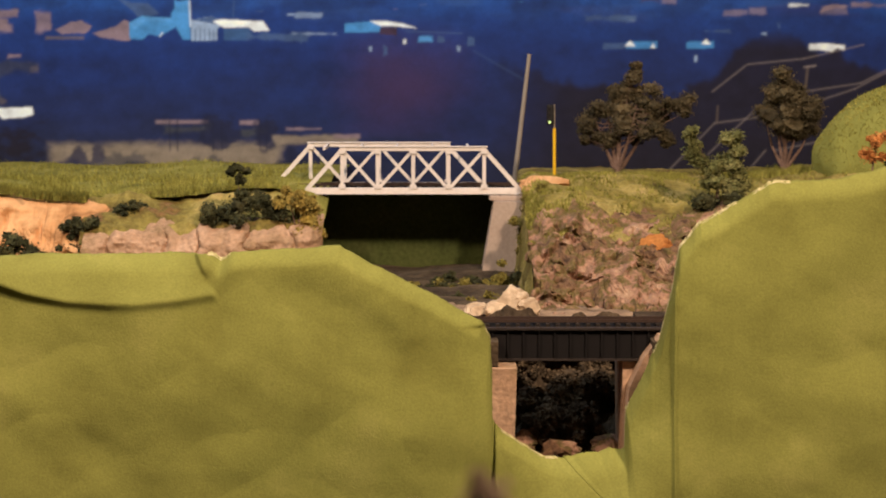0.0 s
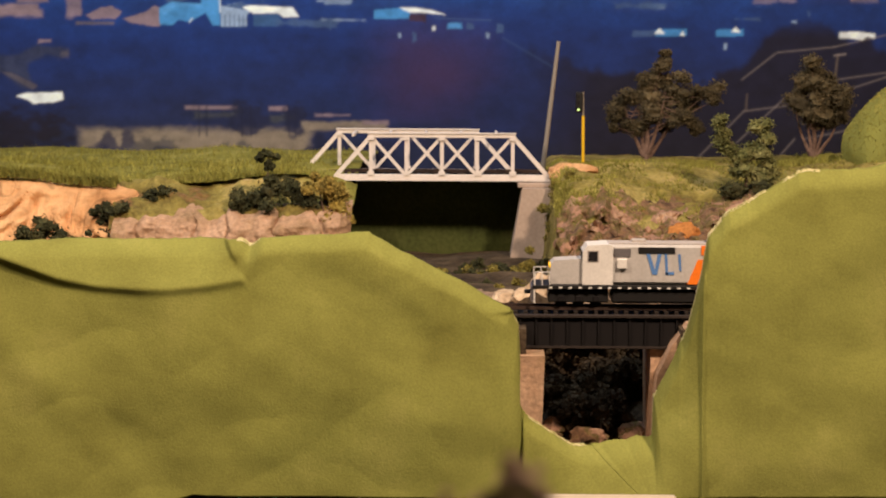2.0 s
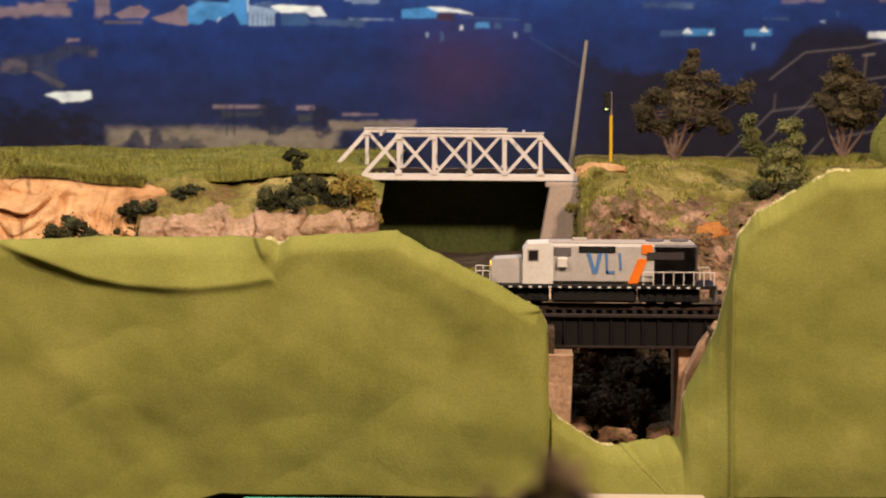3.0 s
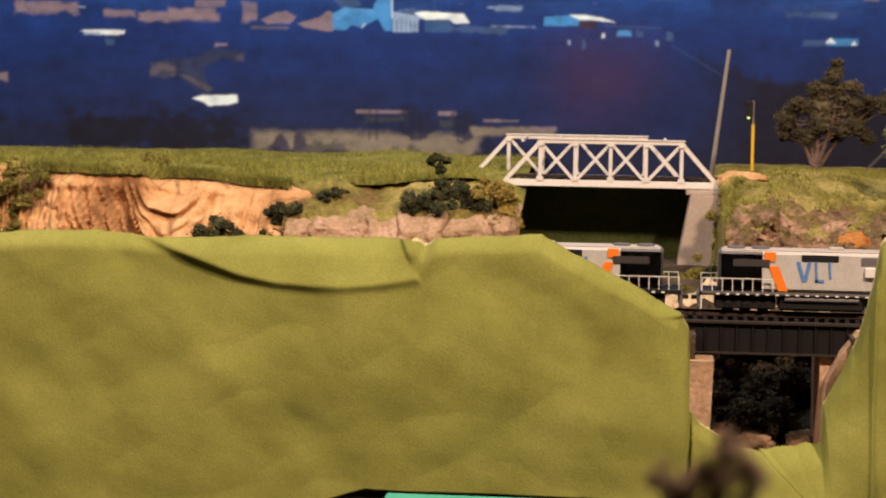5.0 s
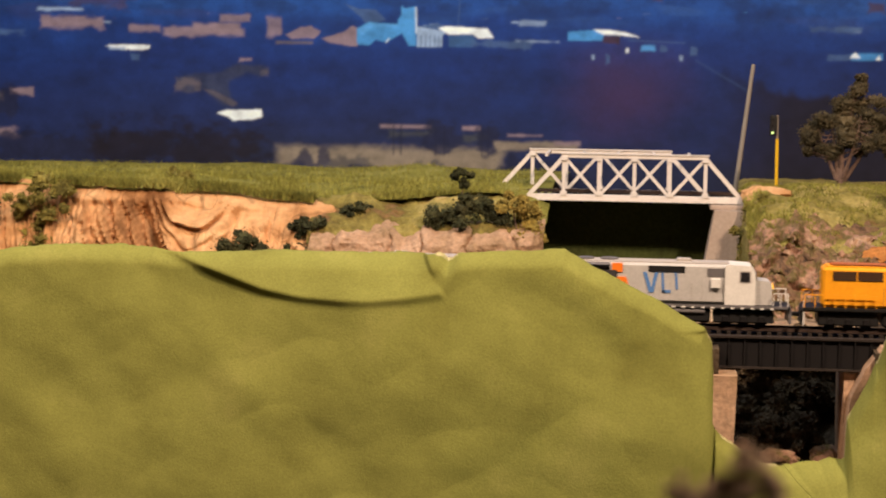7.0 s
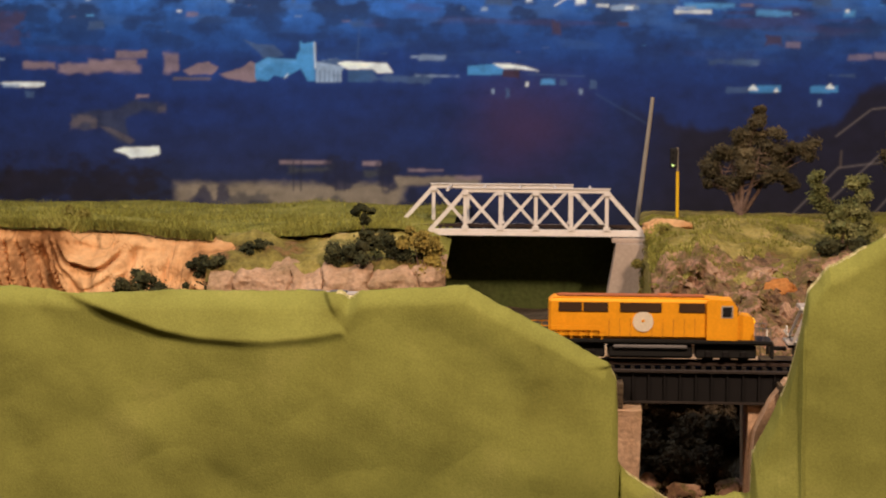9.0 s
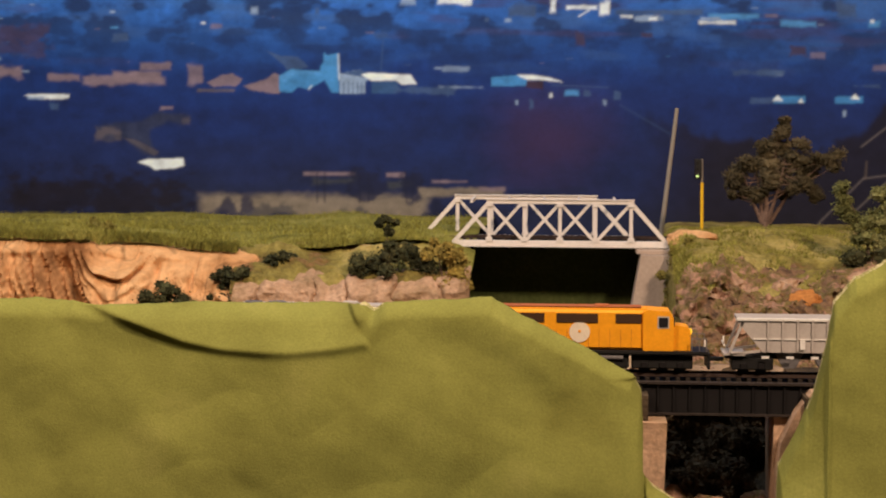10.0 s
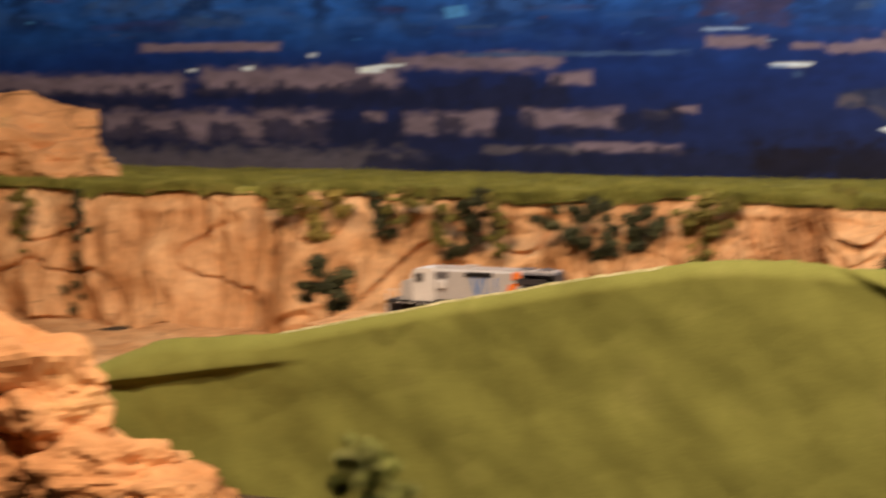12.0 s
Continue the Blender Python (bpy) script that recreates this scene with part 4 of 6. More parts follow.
def rock_face(u, v):
    """Broken rock under the grass of the bank."""
    x, y, z = hill_east(u, 0.5 + 0.5 * v + 0.05 * fbm(u * 40, 2, 2))
    k = min(1, v * 6) * min(1, (1 - v) * 5)
    y -= k * (0.055 * (ridge(x * 19, 1.1, z * 26, 4) - 0.3) + 0.006)
    return (x, y - 0.003, z + 0.010 * k * fbm(x * 45, 1, z * 45, 4))


structure("ground_rock_face", sheet(rock_face, 420, 110), M_ROCK, "broken brown rock face of the bank above the lower line", "ground")


def hill_end(u, v):
    """The bank's end toward the opening under the bridge."""
    x, y, z = hill_east(0, 0.15 + 0.8 * u)
    k = v
    return (x - 0.012 * k + 0.008 * fbm(y * 20, z * 20, k * 3) * k, y, z + (1.04 - z) * k)


structure("ground_bank_end", sheet(hill_end, 60, 20), M_SLOPE, "scrubby end of the bank beside the bridge pier", "ground")

def on_bank(r):
    u, v = r.random() ** 1.5 * 0.5, r.uniform(0.15, 0.6)
    x, y, z = hill_east(u, v)
    return (x, y - 0.001, z - 0.001) if fbm(x * 16, y * 16, 3) > 0.02 else None


grass_blades("bank_grass", 16000, on_bank, 0.0055, M_BLADES, "ragged olive grass patches on the bank", 13)

# broken rock along the bank's lower half
r = random.Random(5)
rocks = []
for i in range(110):
    v = r.uniform(0.6, 0.9)
    u = r.random() ** 1.6 * 0.28
    x, y, z = hill_east(u, v)
    rocks.append((x, y, z, r.uniform(0.003, 0.009)))


def rock_mesh(seed, rough=0.35, fine=4, cuts=True):
    bm = bmesh.new()
    bmesh.ops.create_icosphere(bm, subdivisions=fine, radius=1)
    for vtx in bm.verts:
        k = 1 + rough * noise.noise(vtx.co * 1.3 + Vector((seed, 0, 0))) + rough * 0.5 * noise.noise(vtx.co * 3 + Vector((0, seed, 0)))
        k += 0.10 * ridge(vtx.co.x * 2.2 + seed, vtx.co.y * 2.2, vtx.co.z * 3.5, 4) - 0.05
        vtx.co = vtx.co * k
        if not cuts:
            q = vtx.co.copy()
            k = 0.14 * ridge(q.x * 1.3 + seed, q.y * 1.3, q.z * 1.7, 4)
            step = 0.018 if (q.z * 3.3 + 0.8 * noise.noise(q * 1.4)) % 1 < 0.18 else 0
            vtx.co *= 1.02 - k - step
            continue
        for ax in ((0.8, 0.4, 0.3), (-0.5, -0.7, 0.5), (0.1, -0.9, -0.4)):
            a = Vector(ax).normalized()
            d = vtx.co.dot(a) - 0.72
            if d > 0:
                vtx.co -= a * d
    return bm


def rock_thing(name, at, size, mat, label, category, group="", seed=0, turn=0, big=False):
    ob = tagged(part(name, rock_mesh(seed, 0.35, 5 if big else 4, not big), mat), label, category, group)
    ob.matrix_world = pose(*at, 0, 0, turn) @ Matrix.Diagonal((*size, 1))
    return ob


shapes = []
for k in range(6):
    me = bpy.data.meshes.new("rubble")
    b = rock_mesh(k * 3.7, 0.5, 2)
    b.to_mesh(me)
    b.free()
    me.materials.append(M_ROCK)
    shapes.append(me)
for x, y, z, s in rocks:
    ob = tagged(new("rock", shapes[r.randrange(6)]), "rough brown rubble rock set in the bank", "rock", "rubble on the bank")
    ob.matrix_world = pose(x, y + 0.3 * s, z, r.uniform(0, 90), r.uniform(0, 90), r.uniform(0, 360)) @ Matrix.Diagonal((s * r.uniform(0.8, 1.6), s, s * r.uniform(0.6, 1.2), 1))

# opening under the bridge; a dark green board stands in for its shade
structure("wall_shade_back", boxed((-0.06, 2.325, 1.09), (0.3, 0.01, 0.125)), M_SHADEBACK, "dark green board standing in for shade in the bridge opening", "wall")
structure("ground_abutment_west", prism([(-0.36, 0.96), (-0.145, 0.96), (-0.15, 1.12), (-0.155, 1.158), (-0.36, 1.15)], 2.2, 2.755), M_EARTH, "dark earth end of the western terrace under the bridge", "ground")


# ---- cloth of green grass paper ----
LIP = [(-0.42, 1.196), (-0.397, 1.189), (-0.368, 1.177), (-0.339, 1.166), (-0.31, 1.156), (-0.28, 1.1505), (-0.25, 1.149), (-0.226, 1.149), (-0.195, 1.152), (-0.16, 1.158)]
CREASES = [(-0.36, 1.12, -0.25, 1, 0.002, 0.01625), (-0.3, 1.06, -0.2, 0.99, -0.0015, 0.015), (-0.08, 1.175, 0, 1.1, 0.00125, 0.0125), (-0.045, 1.15, -0.03, 1.05, -0.0011, 0.01), (0.018, 1.1, 0.02, 1, -0.002, 0.00625), (0.034, 1.09, 0.036, 1, 0.0015, 0.00375),
           (-0.55, 1.1, -0.42, 1, 0.002, 0.02), (-0.2, 1.12, -0.08, 1.07, 0.001, 0.0125), (-0.47, 1.15, -0.4, 1.05, -0.0015, 0.015), (-0.8, 1.06, -0.6, 0.98, 0.002, 0.025)]


def cloth_west(u, v):
    """Hanging grass paper with a torn top edge, v from the top down."""
    s = u * 10
    xt, zt, xb = lerp_line([(0, -1.1, 1.062, -1.1), (0.2, -1.035, 1.088, -1.04), (1.2, -0.9, 1.102, -0.9), (2.4, -0.73, 1.139, -0.73), (3.6, -0.578, 1.169, -0.58), (4.4, -0.49, 1.184, -0.49), (5.0, -0.421, 1.185, -0.42), (5.4, -0.378, 1.181, -0.38),
                            (6.4, -0.213, 1.184, -0.22), (6.8, -0.172, 1.184, -0.18), (6.86, -0.166, 1.179, -0.17), (6.95, -0.158, 1.185, -0.16), (7.5, -0.077, 1.191, -0.09), (7.8, -0.053, 1.177, -0.06), (8.2, -0.005, 1.153, -0.02), (8.5, 0.03, 1.133, 0.01),
                            (8.8, 0.0365, 1.12, 0.022), (9.2, 0.038, 1.094, 0.034), (9.4, 0.037, 1.059, 0.045), (9.6, 0.046, 1.05, 0.06), (9.85, 0.077, 1.031, 0.1), (10, 0.092, 1.03, 0.13)], s)
    zt += 0.0012 * fbm(s * 4, 0, 9) + 0.0006 * fbm(s * 25, 0, 4)
    zb = 0.994 - 0.09 * max(0, min(1, (-0.2 - xt) / 0.3))
    k = v
    x = xt + (xb - xt) * k
    z = zt + (zb - zt) * k
    y = 1.42 - 0.022 * k + 0.008 * fbm(x * 4 + 1.7, z * 6, 0.5, 3) + 0.004 * fbm(x * 11 + z * 7, z * 5, 2.5, 2) + 0.0012 * fbm(x * 12 + z * 9, z * 16, 3.1, 3) - 0.0035 * abs(noise.noise((x * 5 + 3 * z, z * 7 - 2 * x, 6.0))) - 0.0022 * abs(noise.noise((x * 17 - 8 * z, z * 19, 2.0)))
    edge = max(0, 1 - (zt - z) / 0.014)
    y += 0.011 * edge * edge
    side = max(0, 1 - (0.036 - x) / 0.03) if z < 1.13 and x < 0.04 else 0
    y += 0.006 * side ** 2
    # folded-over lip: a slack roll that ends in a slanting tuck beside the notch, with a hollow under it
    end = -0.1836 + 0.0159 * max(0, min(1.2, (1.184 - z) / 0.029))
    w = max(0, min(1, (x + 0.425) / 0.04)) * max(0, min(1, (end - x) / 0.0035))
    low, = lerp_line(LIP, x)
    d = z - low
    if w > 0:
        fade = 0.3 + 0.7 * max(0, min(1, (-0.235 - x) / 0.09))
        y -= w * (0.0016 + 0.0042 * fade) * (math.exp(-(d / 0.024) ** 2) if d > 0 else math.exp(-(d / 0.0045) ** 2))
        y += w * 0.016 * max(0, d / 0.045)
    y += 0.0035 * max(0, 1 - abs(x + 0.172 + 0.5 * (1.17 - z)) / 0.012) * max(0, min(1, (z - 1.15) / 0.02))
    # slack diagonal folds and the creases beside the gully edge
    for ax, az, bx, bz, amp, wide in CREASES:
        ux, uz = bx - ax, bz - az
        n2 = ux * ux + uz * uz
        t = ((x - ax) * ux + (z - az) * uz) / n2
        if -0.1 < t < 1.1:
            off = ((x - ax) * uz - (z - az) * ux) / math.sqrt(n2) / wide
            if abs(off) < 3:
                y -= amp * math.exp(-off * off) * max(0, 1 - (2 * t - 1) ** 4)
    if s > 9.5:
        y -= 0.012 * (s - 9.5)
    if x < -0.86:
        f = (x + 0.86) / -0.22
        low2 = 1.09 - 0.16 * (-x - 0.9) - 0.012
        d = z - low2
        y -= 0.008 * min(1, f * 2) * (math.exp(-(d / 0.015) ** 2) if d > 0 else math.exp(-(d / 0.004) ** 2))
    return (x, y, z)


def cloth_east(u, v):
    s = u * 10
    xt, zt, xb = lerp_line([(0, 0.092, 1.029, 0.128), (0.5, 0.118, 1.033, 0.134), (1, 0.138, 1.036, 0.14), (1.5, 0.139, 1.065, 0.146), (2, 0.151, 1.09, 0.152), (2.6, 0.163, 1.12, 0.158), (3.2, 0.171, 1.155, 0.164), (3.8, 0.177, 1.189, 0.172), (4.2, 0.192, 1.208, 0.19),
                            (4.6, 0.208, 1.216, 0.21), (5.2, 0.244, 1.238, 0.244), (5.8, 0.292, 1.24, 0.29), (6.2, 0.328, 1.249, 0.33), (8, 0.5, 1.268, 0.5), (10, 1.0, 1.27, 1.0)], s)
    zt += 0.0015 * fbm(s * 5, 1, 9) + 0.0007 * fbm(s * 25, 2, 4)
    zb = 0.996
    x = xt + (xb - xt) * v
    z = zt + (zb - zt) * v
    y = 1.418 - 0.02 * v + 0.007 * fbm(x * 5 + 4, z * 6, 0.5, 3) + 0.003 * fbm(x * 14, z * 9, 2.5, 2) + 0.0012 * fbm(x * 12 + z * 9, z * 16, 3.1, 3) - 0.0035 * abs(noise.noise((x * 5 + 3 * z, z * 7 - 2 * x, 6.0))) - 0.0022 * abs(noise.noise((x * 17 - 8 * z, z * 19, 2.0)))
    edge = max(0, 1 - (zt - z) / 0.016)
    y += 0.012 * edge * edge
    y -= 0.003 * math.exp(-((x - 0.1725) / 0.0015) ** 2)
    if x < 0.1725:
        y += 0.007 * min(1, (0.1725 - x) / 0.04)
    return (x, y, z)


def thick(ob, t):
    m = ob.modifiers.new("thickness", "SOLIDIFY")
    m.thickness, m.offset = t, 1
    return ob


def torn_rim(fn, u0, u1, n, width, seed):
    """A frayed pale strip showing just past the torn edge."""
    q = random.Random(seed)
    vs, fs = [], []
    for i in range(n + 1):
        u = u0 + (u1 - u0) * i / n
        a, b = Vector(fn(u, 0)), Vector(fn(u, 0.03))
        d = (a - b).normalized()
        w = width * q.uniform(0.15, 1.0)
        vs += [a - d * 0.002 + Vector((0, -0.0006, 0)), a + d * w + Vector((0, 0.0004, 0))]
        if i:
            k = len(vs)
            fs.append((k - 4, k - 2, k - 1, k - 3))
    me = bpy.data.meshes.new("rim")
    me.from_pydata(vs, [], fs)
    bm = bmesh.new()
    bm.from_mesh(me)
    bpy.data.meshes.remove(me)
    return bm


mat_west = thick(tagged(part("grass_paper", sheet(cloth_west, 620, 150), M_CLOTH, None, "", True), "large green grass paper sheet hanging with a folded torn edge", "scenery cloth"), 0.0012)
mat_east = thick(tagged(part("grass_paper", sheet(cloth_east, 360, 120), M_CLOTH, None, "", True), "green grass paper hill with a torn pale edge and seam", "scenery cloth"), 0.0012)
for a, b, n, w in ((0.1, 0.16, 30, 0.0018), (0.3, 0.42, 70, 0.0018), (0.42, 0.48, 30, 0.001), (0.5, 0.54, 24, 0.0012), (0.24, 0.3, 20, 0.0009)):
    part("torn_edge", torn_rim(cloth_east, a, b, n, w, int(a * 100)), M_TORN, mat_east, "frayed pale torn edge")
for a, b, n, w in ((0.955, 0.995, 24, 0.0014), (0.676, 0.694, 12, 0.002), (0.86, 0.94, 30, 0.0006), (0.12, 0.4, 120, 0.0016)):
    part("torn_edge", torn_rim(cloth_west, a, b, n, w, int(a * 100)), M_TORN, mat_west, "frayed pale torn edge")


# ---- truss bridge ----
def truss_bridge():
    b = thing("truss_bridge", (0, 0, 0), "white painted steel through truss railway bridge model", "bridge")
    L, H, N = 0.249, 0.0465, 6
    p = L / N
    for ox, y in ((-0.1605, 2.24), (-0.203, 2.32)):
        z0, z1 = 1.164, 1.164 + H
        t = part("truss", boxed((ox + L / 2, y, z0 - 0.001), (L + 0.004, 0.005, 0.0062), 0.0006), M_WHITE, b)
        part("bottom_flange", boxed((ox + L / 2, y - 0.0005, z0 - 0.0047), (L + 0.006, 0.0085, 0.0013)), M_WHITE, t)
        part("top_chord", boxed((ox + L / 2, y, z1 + 0.0008), (L - 2 * p + 0.006, 0.006, 0.0048), 0.0006), M_WHITE, t)
        part("top_flange", boxed((ox + L / 2, y, z1 + 0.0038), (L - 2 * p + 0.008, 0.0085, 0.0011)), M_WHITE, t)
        for a, c in ((0, 1), (N, N - 1)):
            part("end_post", bar((ox + a * p, y, z0), (ox + c * p, y, z1), 0.005, 0.0055), M_WHITE, t)
        for k in range(1, N):
            part("post", boxed((ox + k * p, y, (z0 + z1) / 2), (0.0042, 0.0044, H)), M_WHITE, t)
            for zz, s in ((z0 + 0.0035, 1), (z1 - 0.002, 1)):
                part("gusset_plate", boxed((ox + k * p, y - 0.0036, zz), (0.008, 0.0008, 0.005), 0.0002), M_WHITE, t)
        for k, up in ((1, False), (2, True), (3, False), (4, True)):
            a, c = (z0, z1) if up else (z1, z0)
            part("diagonal", bar((ox + k * p, y + 0.0005, a), (ox + (k + 1) * p, y + 0.0005, c), 0.0036, 0.0034), M_WHITE, t)
    part("deck", boxed((-0.057, 2.28, 1.1615), (0.27, 0.07, 0.004)), M_STEEL, b, "dark bridge deck")
    for k in range(7):
        x = -0.18 + k * 0.041
        part("floor_beam", boxed((x, 2.28, 1.1585), (0.004, 0.078, 0.006)), M_STEEL, b)
    for k in range(5):
        part("portal_brace", boxed((-0.14 + 0.042 * k, 2.28, 1.2115), (0.003, 0.078, 0.003), 0, None), M_WHITE, b)
    for y in (2.271, 2.289):
        part("rail", boxed((-0.06, y, 1.1672), (0.34, 0.0013, 0.0026)), M_RAIL, b, "rusty model rail")
    for k in range(34):
        part("sleeper", boxed((-0.2 + k * 0.0083, 2.28, 1.1646), (0.0035, 0.032, 0.0022)), M_SLEEPER, b)
    return b


truss_bridge()

pier = thing("bridge_pier", (0, 0, 0), "pale tapered concrete bridge pier with sloping wing wall", "pier")
part("wing_wall", prism([(0.038, 1.03), (0.091, 1.03), (0.091, 1.152), (0.058, 1.152)], 2.215, 2.26), M_CONCRETE, pier)
part("cap", boxed((0.078, 2.28, 1.1545), (0.05, 0.1, 0.006), 0.001), M_CONCRETE, pier)
part("back_wall", prism([(0.056, 1.03), (0.095, 1.03), (0.095, 1.151), (0.06, 1.151)], 2.26, 2.34), M_CONCRETE, pier)


# ---- lower line: girder bridge, track, abutments ----
def girder_bridge():
    g = thing("girder_bridge", (0, 0, 0), "black plate girder railway bridge model over a gully", "bridge")
    for y in (1.556, 1.604):
        pl = part("girder", boxed((0.105, y, 1.0945), (0.17, 0.003, 0.024)), M_STEEL, g)
        part("top_flange", boxed((0.105, y - 0.0005, 1.1073), (0.172, 0.008, 0.0018)), M_EDGE, pl, "worn brown top flange")
        part("bottom_flange", boxed((0.105, y - 0.0005, 1.0818), (0.172, 0.007, 0.0016)), M_EDGE, pl)
        for k in range(13):
            part("stiffener", boxed((0.028 + k * 0.0128, y - 0.0024, 1.0945), (0.001, 0.0018, 0.0225)), M_STEEL, pl)
    part("deck", boxed((0.105, 1.58, 1.1035), (0.17, 0.044, 0.004)), M_STEEL, g)
    return g


girder_bridge()

track = thing("railway_track", (0, 0, 0), "lower model railway track with rusty rails and sleepers", "track")
for x0, x1, d in ((-0.28, 0.02, 0), (0.19, 1.2, 0), (-0.79, -0.28, 0.051)):
    part("ballast_bed", prism([(x0, 1.1 - d), (x1, 1.1), (x1, 1.1065), (x0, 1.1065 - d)], 1.556, 1.604), M_BALLAST, track)
for y in (1.5718, 1.5882):
    part("rail", boxed((0.46, y, 1.1112), (1.48, 0.0012, 0.0026)), M_RAIL, track)
    part("rail", bar((-0.79, y, 1.0602), (-0.28, y, 1.1112), 0.0026, 0.0012), M_RAIL, track)
me = bpy.data.meshes.new("sleeper")
b = boxed((0, 0, 0), (0.0032, 0.03, 0.002))
b.to_mesh(me)
b.free()
me.materials.append(M_SLEEPER)
for k in range(150):
    o = new("sleeper", me)
    o.parent, o.location = track, (-0.27 + k * 0.0083, 1.58, 1.1083)

aw = thing("abutment", (0, 0, 0), "weathered pinkish stone abutment beneath the girder bridge", "abutment", "gully abutments")
part("wall", prism([(0.01, 0.96), (0.0565, 0.96), (0.06, 1.0795), (0.01, 1.0795)], 1.522, 1.63), M_STONE, aw)
part("bearing_shelf", boxed((0.0345, 1.59, 1.0785), (0.05, 0.08, 0.002), 0.0006), M_STONE, aw)
ae = thing("abutment", (0, 0, 0), "sloping brown stone abutment with dark stains", "abutment", "gully abutments")
part("wall", prism([(0.15, 0.96), (0.21, 0.96), (0.21, 1.0795), (0.148, 1.0795)], 1.558, 1.63), M_STONE, ae)
part("wing_wall", prism([(0.149, 0.962), (0.21, 0.962), (0.21, 1.108), (0.176, 1.104), (0.163, 1.086), (0.152, 1.062), (0.148, 1.03)], 1.535, 1.5575), M_STONE, ae)


def gully(u, v):
    x = 0.02 + 0.19 * u
    y = 1.44 + 0.27 * v
    z = 0.975 + 0.012 * fbm(x * 40, y * 40, 1) + 0.12 * max(0, (v - 0.55) / 0.45) ** 1.5
    return (x, y, z)


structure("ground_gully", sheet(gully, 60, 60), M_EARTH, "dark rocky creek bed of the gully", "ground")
for x, y, z, s, k in ((0.125, 1.56, 0.985, 0.016, 1), (0.112, 1.545, 0.982, 0.009, 2), (0.15, 1.53, 0.983, 0.01, 3), (0.085, 1.57, 0.982, 0.011, 4), (0.1, 1.6, 0.995, 0.013, 5), (0.14, 1.61, 0.998, 0.012, 6), (0.07, 1.62, 1.0, 0.012, 7)):
    rock_thing("boulder", (x, y, z), (s * 1.4, s, s * 0.7), M_STONE if k < 4 else M_ROCK, "brown boulder in the dark creek bed", "rock", "creek boulders", k, k * 40)

# pale rocks and shelf behind the lower line
for x, y, z, a, c, k in ((0.066, 1.755, 1.1, 0.017, 0.014, 11), (0.05, 1.75, 1.094, 0.016, 0.009, 12), (0.03, 1.76, 1.093, 0.019, 0.006, 13), (0.078, 1.75, 1.096, 0.01, 0.01, 14)):
    rock_thing("pale_rock", (x, y, z), (a, 0.012, c), M_CREAMROCK, "pale sandy rock beside the lower track", "rock", "pale rocks", k, 20 * k)
structure("ground_shelf", sheet(lambda u, v: (0.0 + 0.2 * u, 1.69 + 0.35 * v, 1.094 + 0.003 * fbm(u * 9, v * 9, 3) - 0.03 * v), 40, 40), M_SHELF, "sandy brown shelf behind the lower track", "ground")

# stone outcrop beside the bridge
def outcrop_face(u, v):
    """Upright jointed rock: blocks of uneven width stepping in and out."""
    x = -0.395 + 0.262 * u
    cell = x * 19 + 1.1 * noise.noise((x * 11, 0, 1)) + 0.25 * noise.noise((x * 40, v * 5, 1))
    k, f = math.floor(cell), cell % 1
    crack = max(0, 1 - min(f, 1 - f) / 0.14)
    top = 1.129 + 0.007 * noise.noise((k * 1.7, 0, 2)) + 0.008 * fbm(x * 30, 0, 3, 3) + 0.006 * u
    z = top + 0.010 - 0.09 * v
    back = 0.022 * max(0, 1 - v / 0.14)
    y = back + 2.098 + 0.009 * noise.noise((k * 2.3, 0, 5)) + 0.006 * crack * crack + 0.008 * fbm(x * 28, z * 32, 1, 4) - 0.016 * min(1, v * 4) - 0.02 * v
    return (x, y + 0.02 * max(0, (u - 0.93) * 14) ** 2, z)


structure("ground_outcrop_face", sheet(outcrop_face, 260, 60), M_STONE, "pinkish-grey jointed rock outcrop beside the bridge", "ground")


def outcrop(u, v):
    x = -0.4 + 0.262 * u
    z0 = top_west(x, 2.18) + 0.001
    z = z0 + (1.131 - z0) * v ** 1.3 - 0.012 * max(0, v - 0.9) * 10 + 0.010 * fbm(x * 22, v * 4, 1) * min(1, v * 4) + 0.012 * math.exp(-((x + 0.345) / 0.03) ** 2) * math.sin(v * 3.1)
    return (x, 2.2 - 0.112 * v + 0.006 * fbm(x * 30, v * 5, 8), z - 0.03 * max(0, (u - 0.9) * 10) ** 2)


structure("ground_outcrop", sheet(outcrop, 120, 50), M_SLOPE, "mossy sandy slope above the rock outcrop", "ground")


# ---- poles and signal ----
pole = thing("wooden_pole", (0.087, 2.38, 1.16), "grey leaning wooden telegraph pole", "pole")
part("shaft", rodded((0, 0, 0), (0.0182, 0, 0.16), 0.0032, 0.0024, 10), M_POLE, pole)
sig = thing("railway_signal", (0.131, 2.27, 1.168), "yellow-posted railway colour light signal with black head", "signal")
part("post", rodded((0, 0, 0), (-0.0006, 0, 0.066), 0.0019, None, 10), M_YELLOW, sig, "yellow post")
part("upper_post", rodded((-0.0006, 0, 0.066), (-0.001, 0, 0.094), 0.0012, None, 8), M_POLE, sig, "thin grey upper post")
part("head", boxed((-0.0055, -0.002, 0.082), (0.0085, 0.004, 0.024), 0.0012), M_BLACK, sig, "black lamp head")
for z, m in ((0.089, M_GLASS), (0.082, M_GLASS), (0.0735, M_GREENLAMP)):
    part("lens", rodded((-0.0065, -0.004, z), (-0.0065, -0.0052, z), 0.0015, None, 12), m, sig)
part("hood", boxed((-0.0075, -0.006, 0.0765), (0.0055, 0.005, 0.0006)), M_BLACK, sig)
part("base", boxed((0, 0, 0.001), (0.007, 0.007, 0.004), 0.0006), M_BLACK, sig)


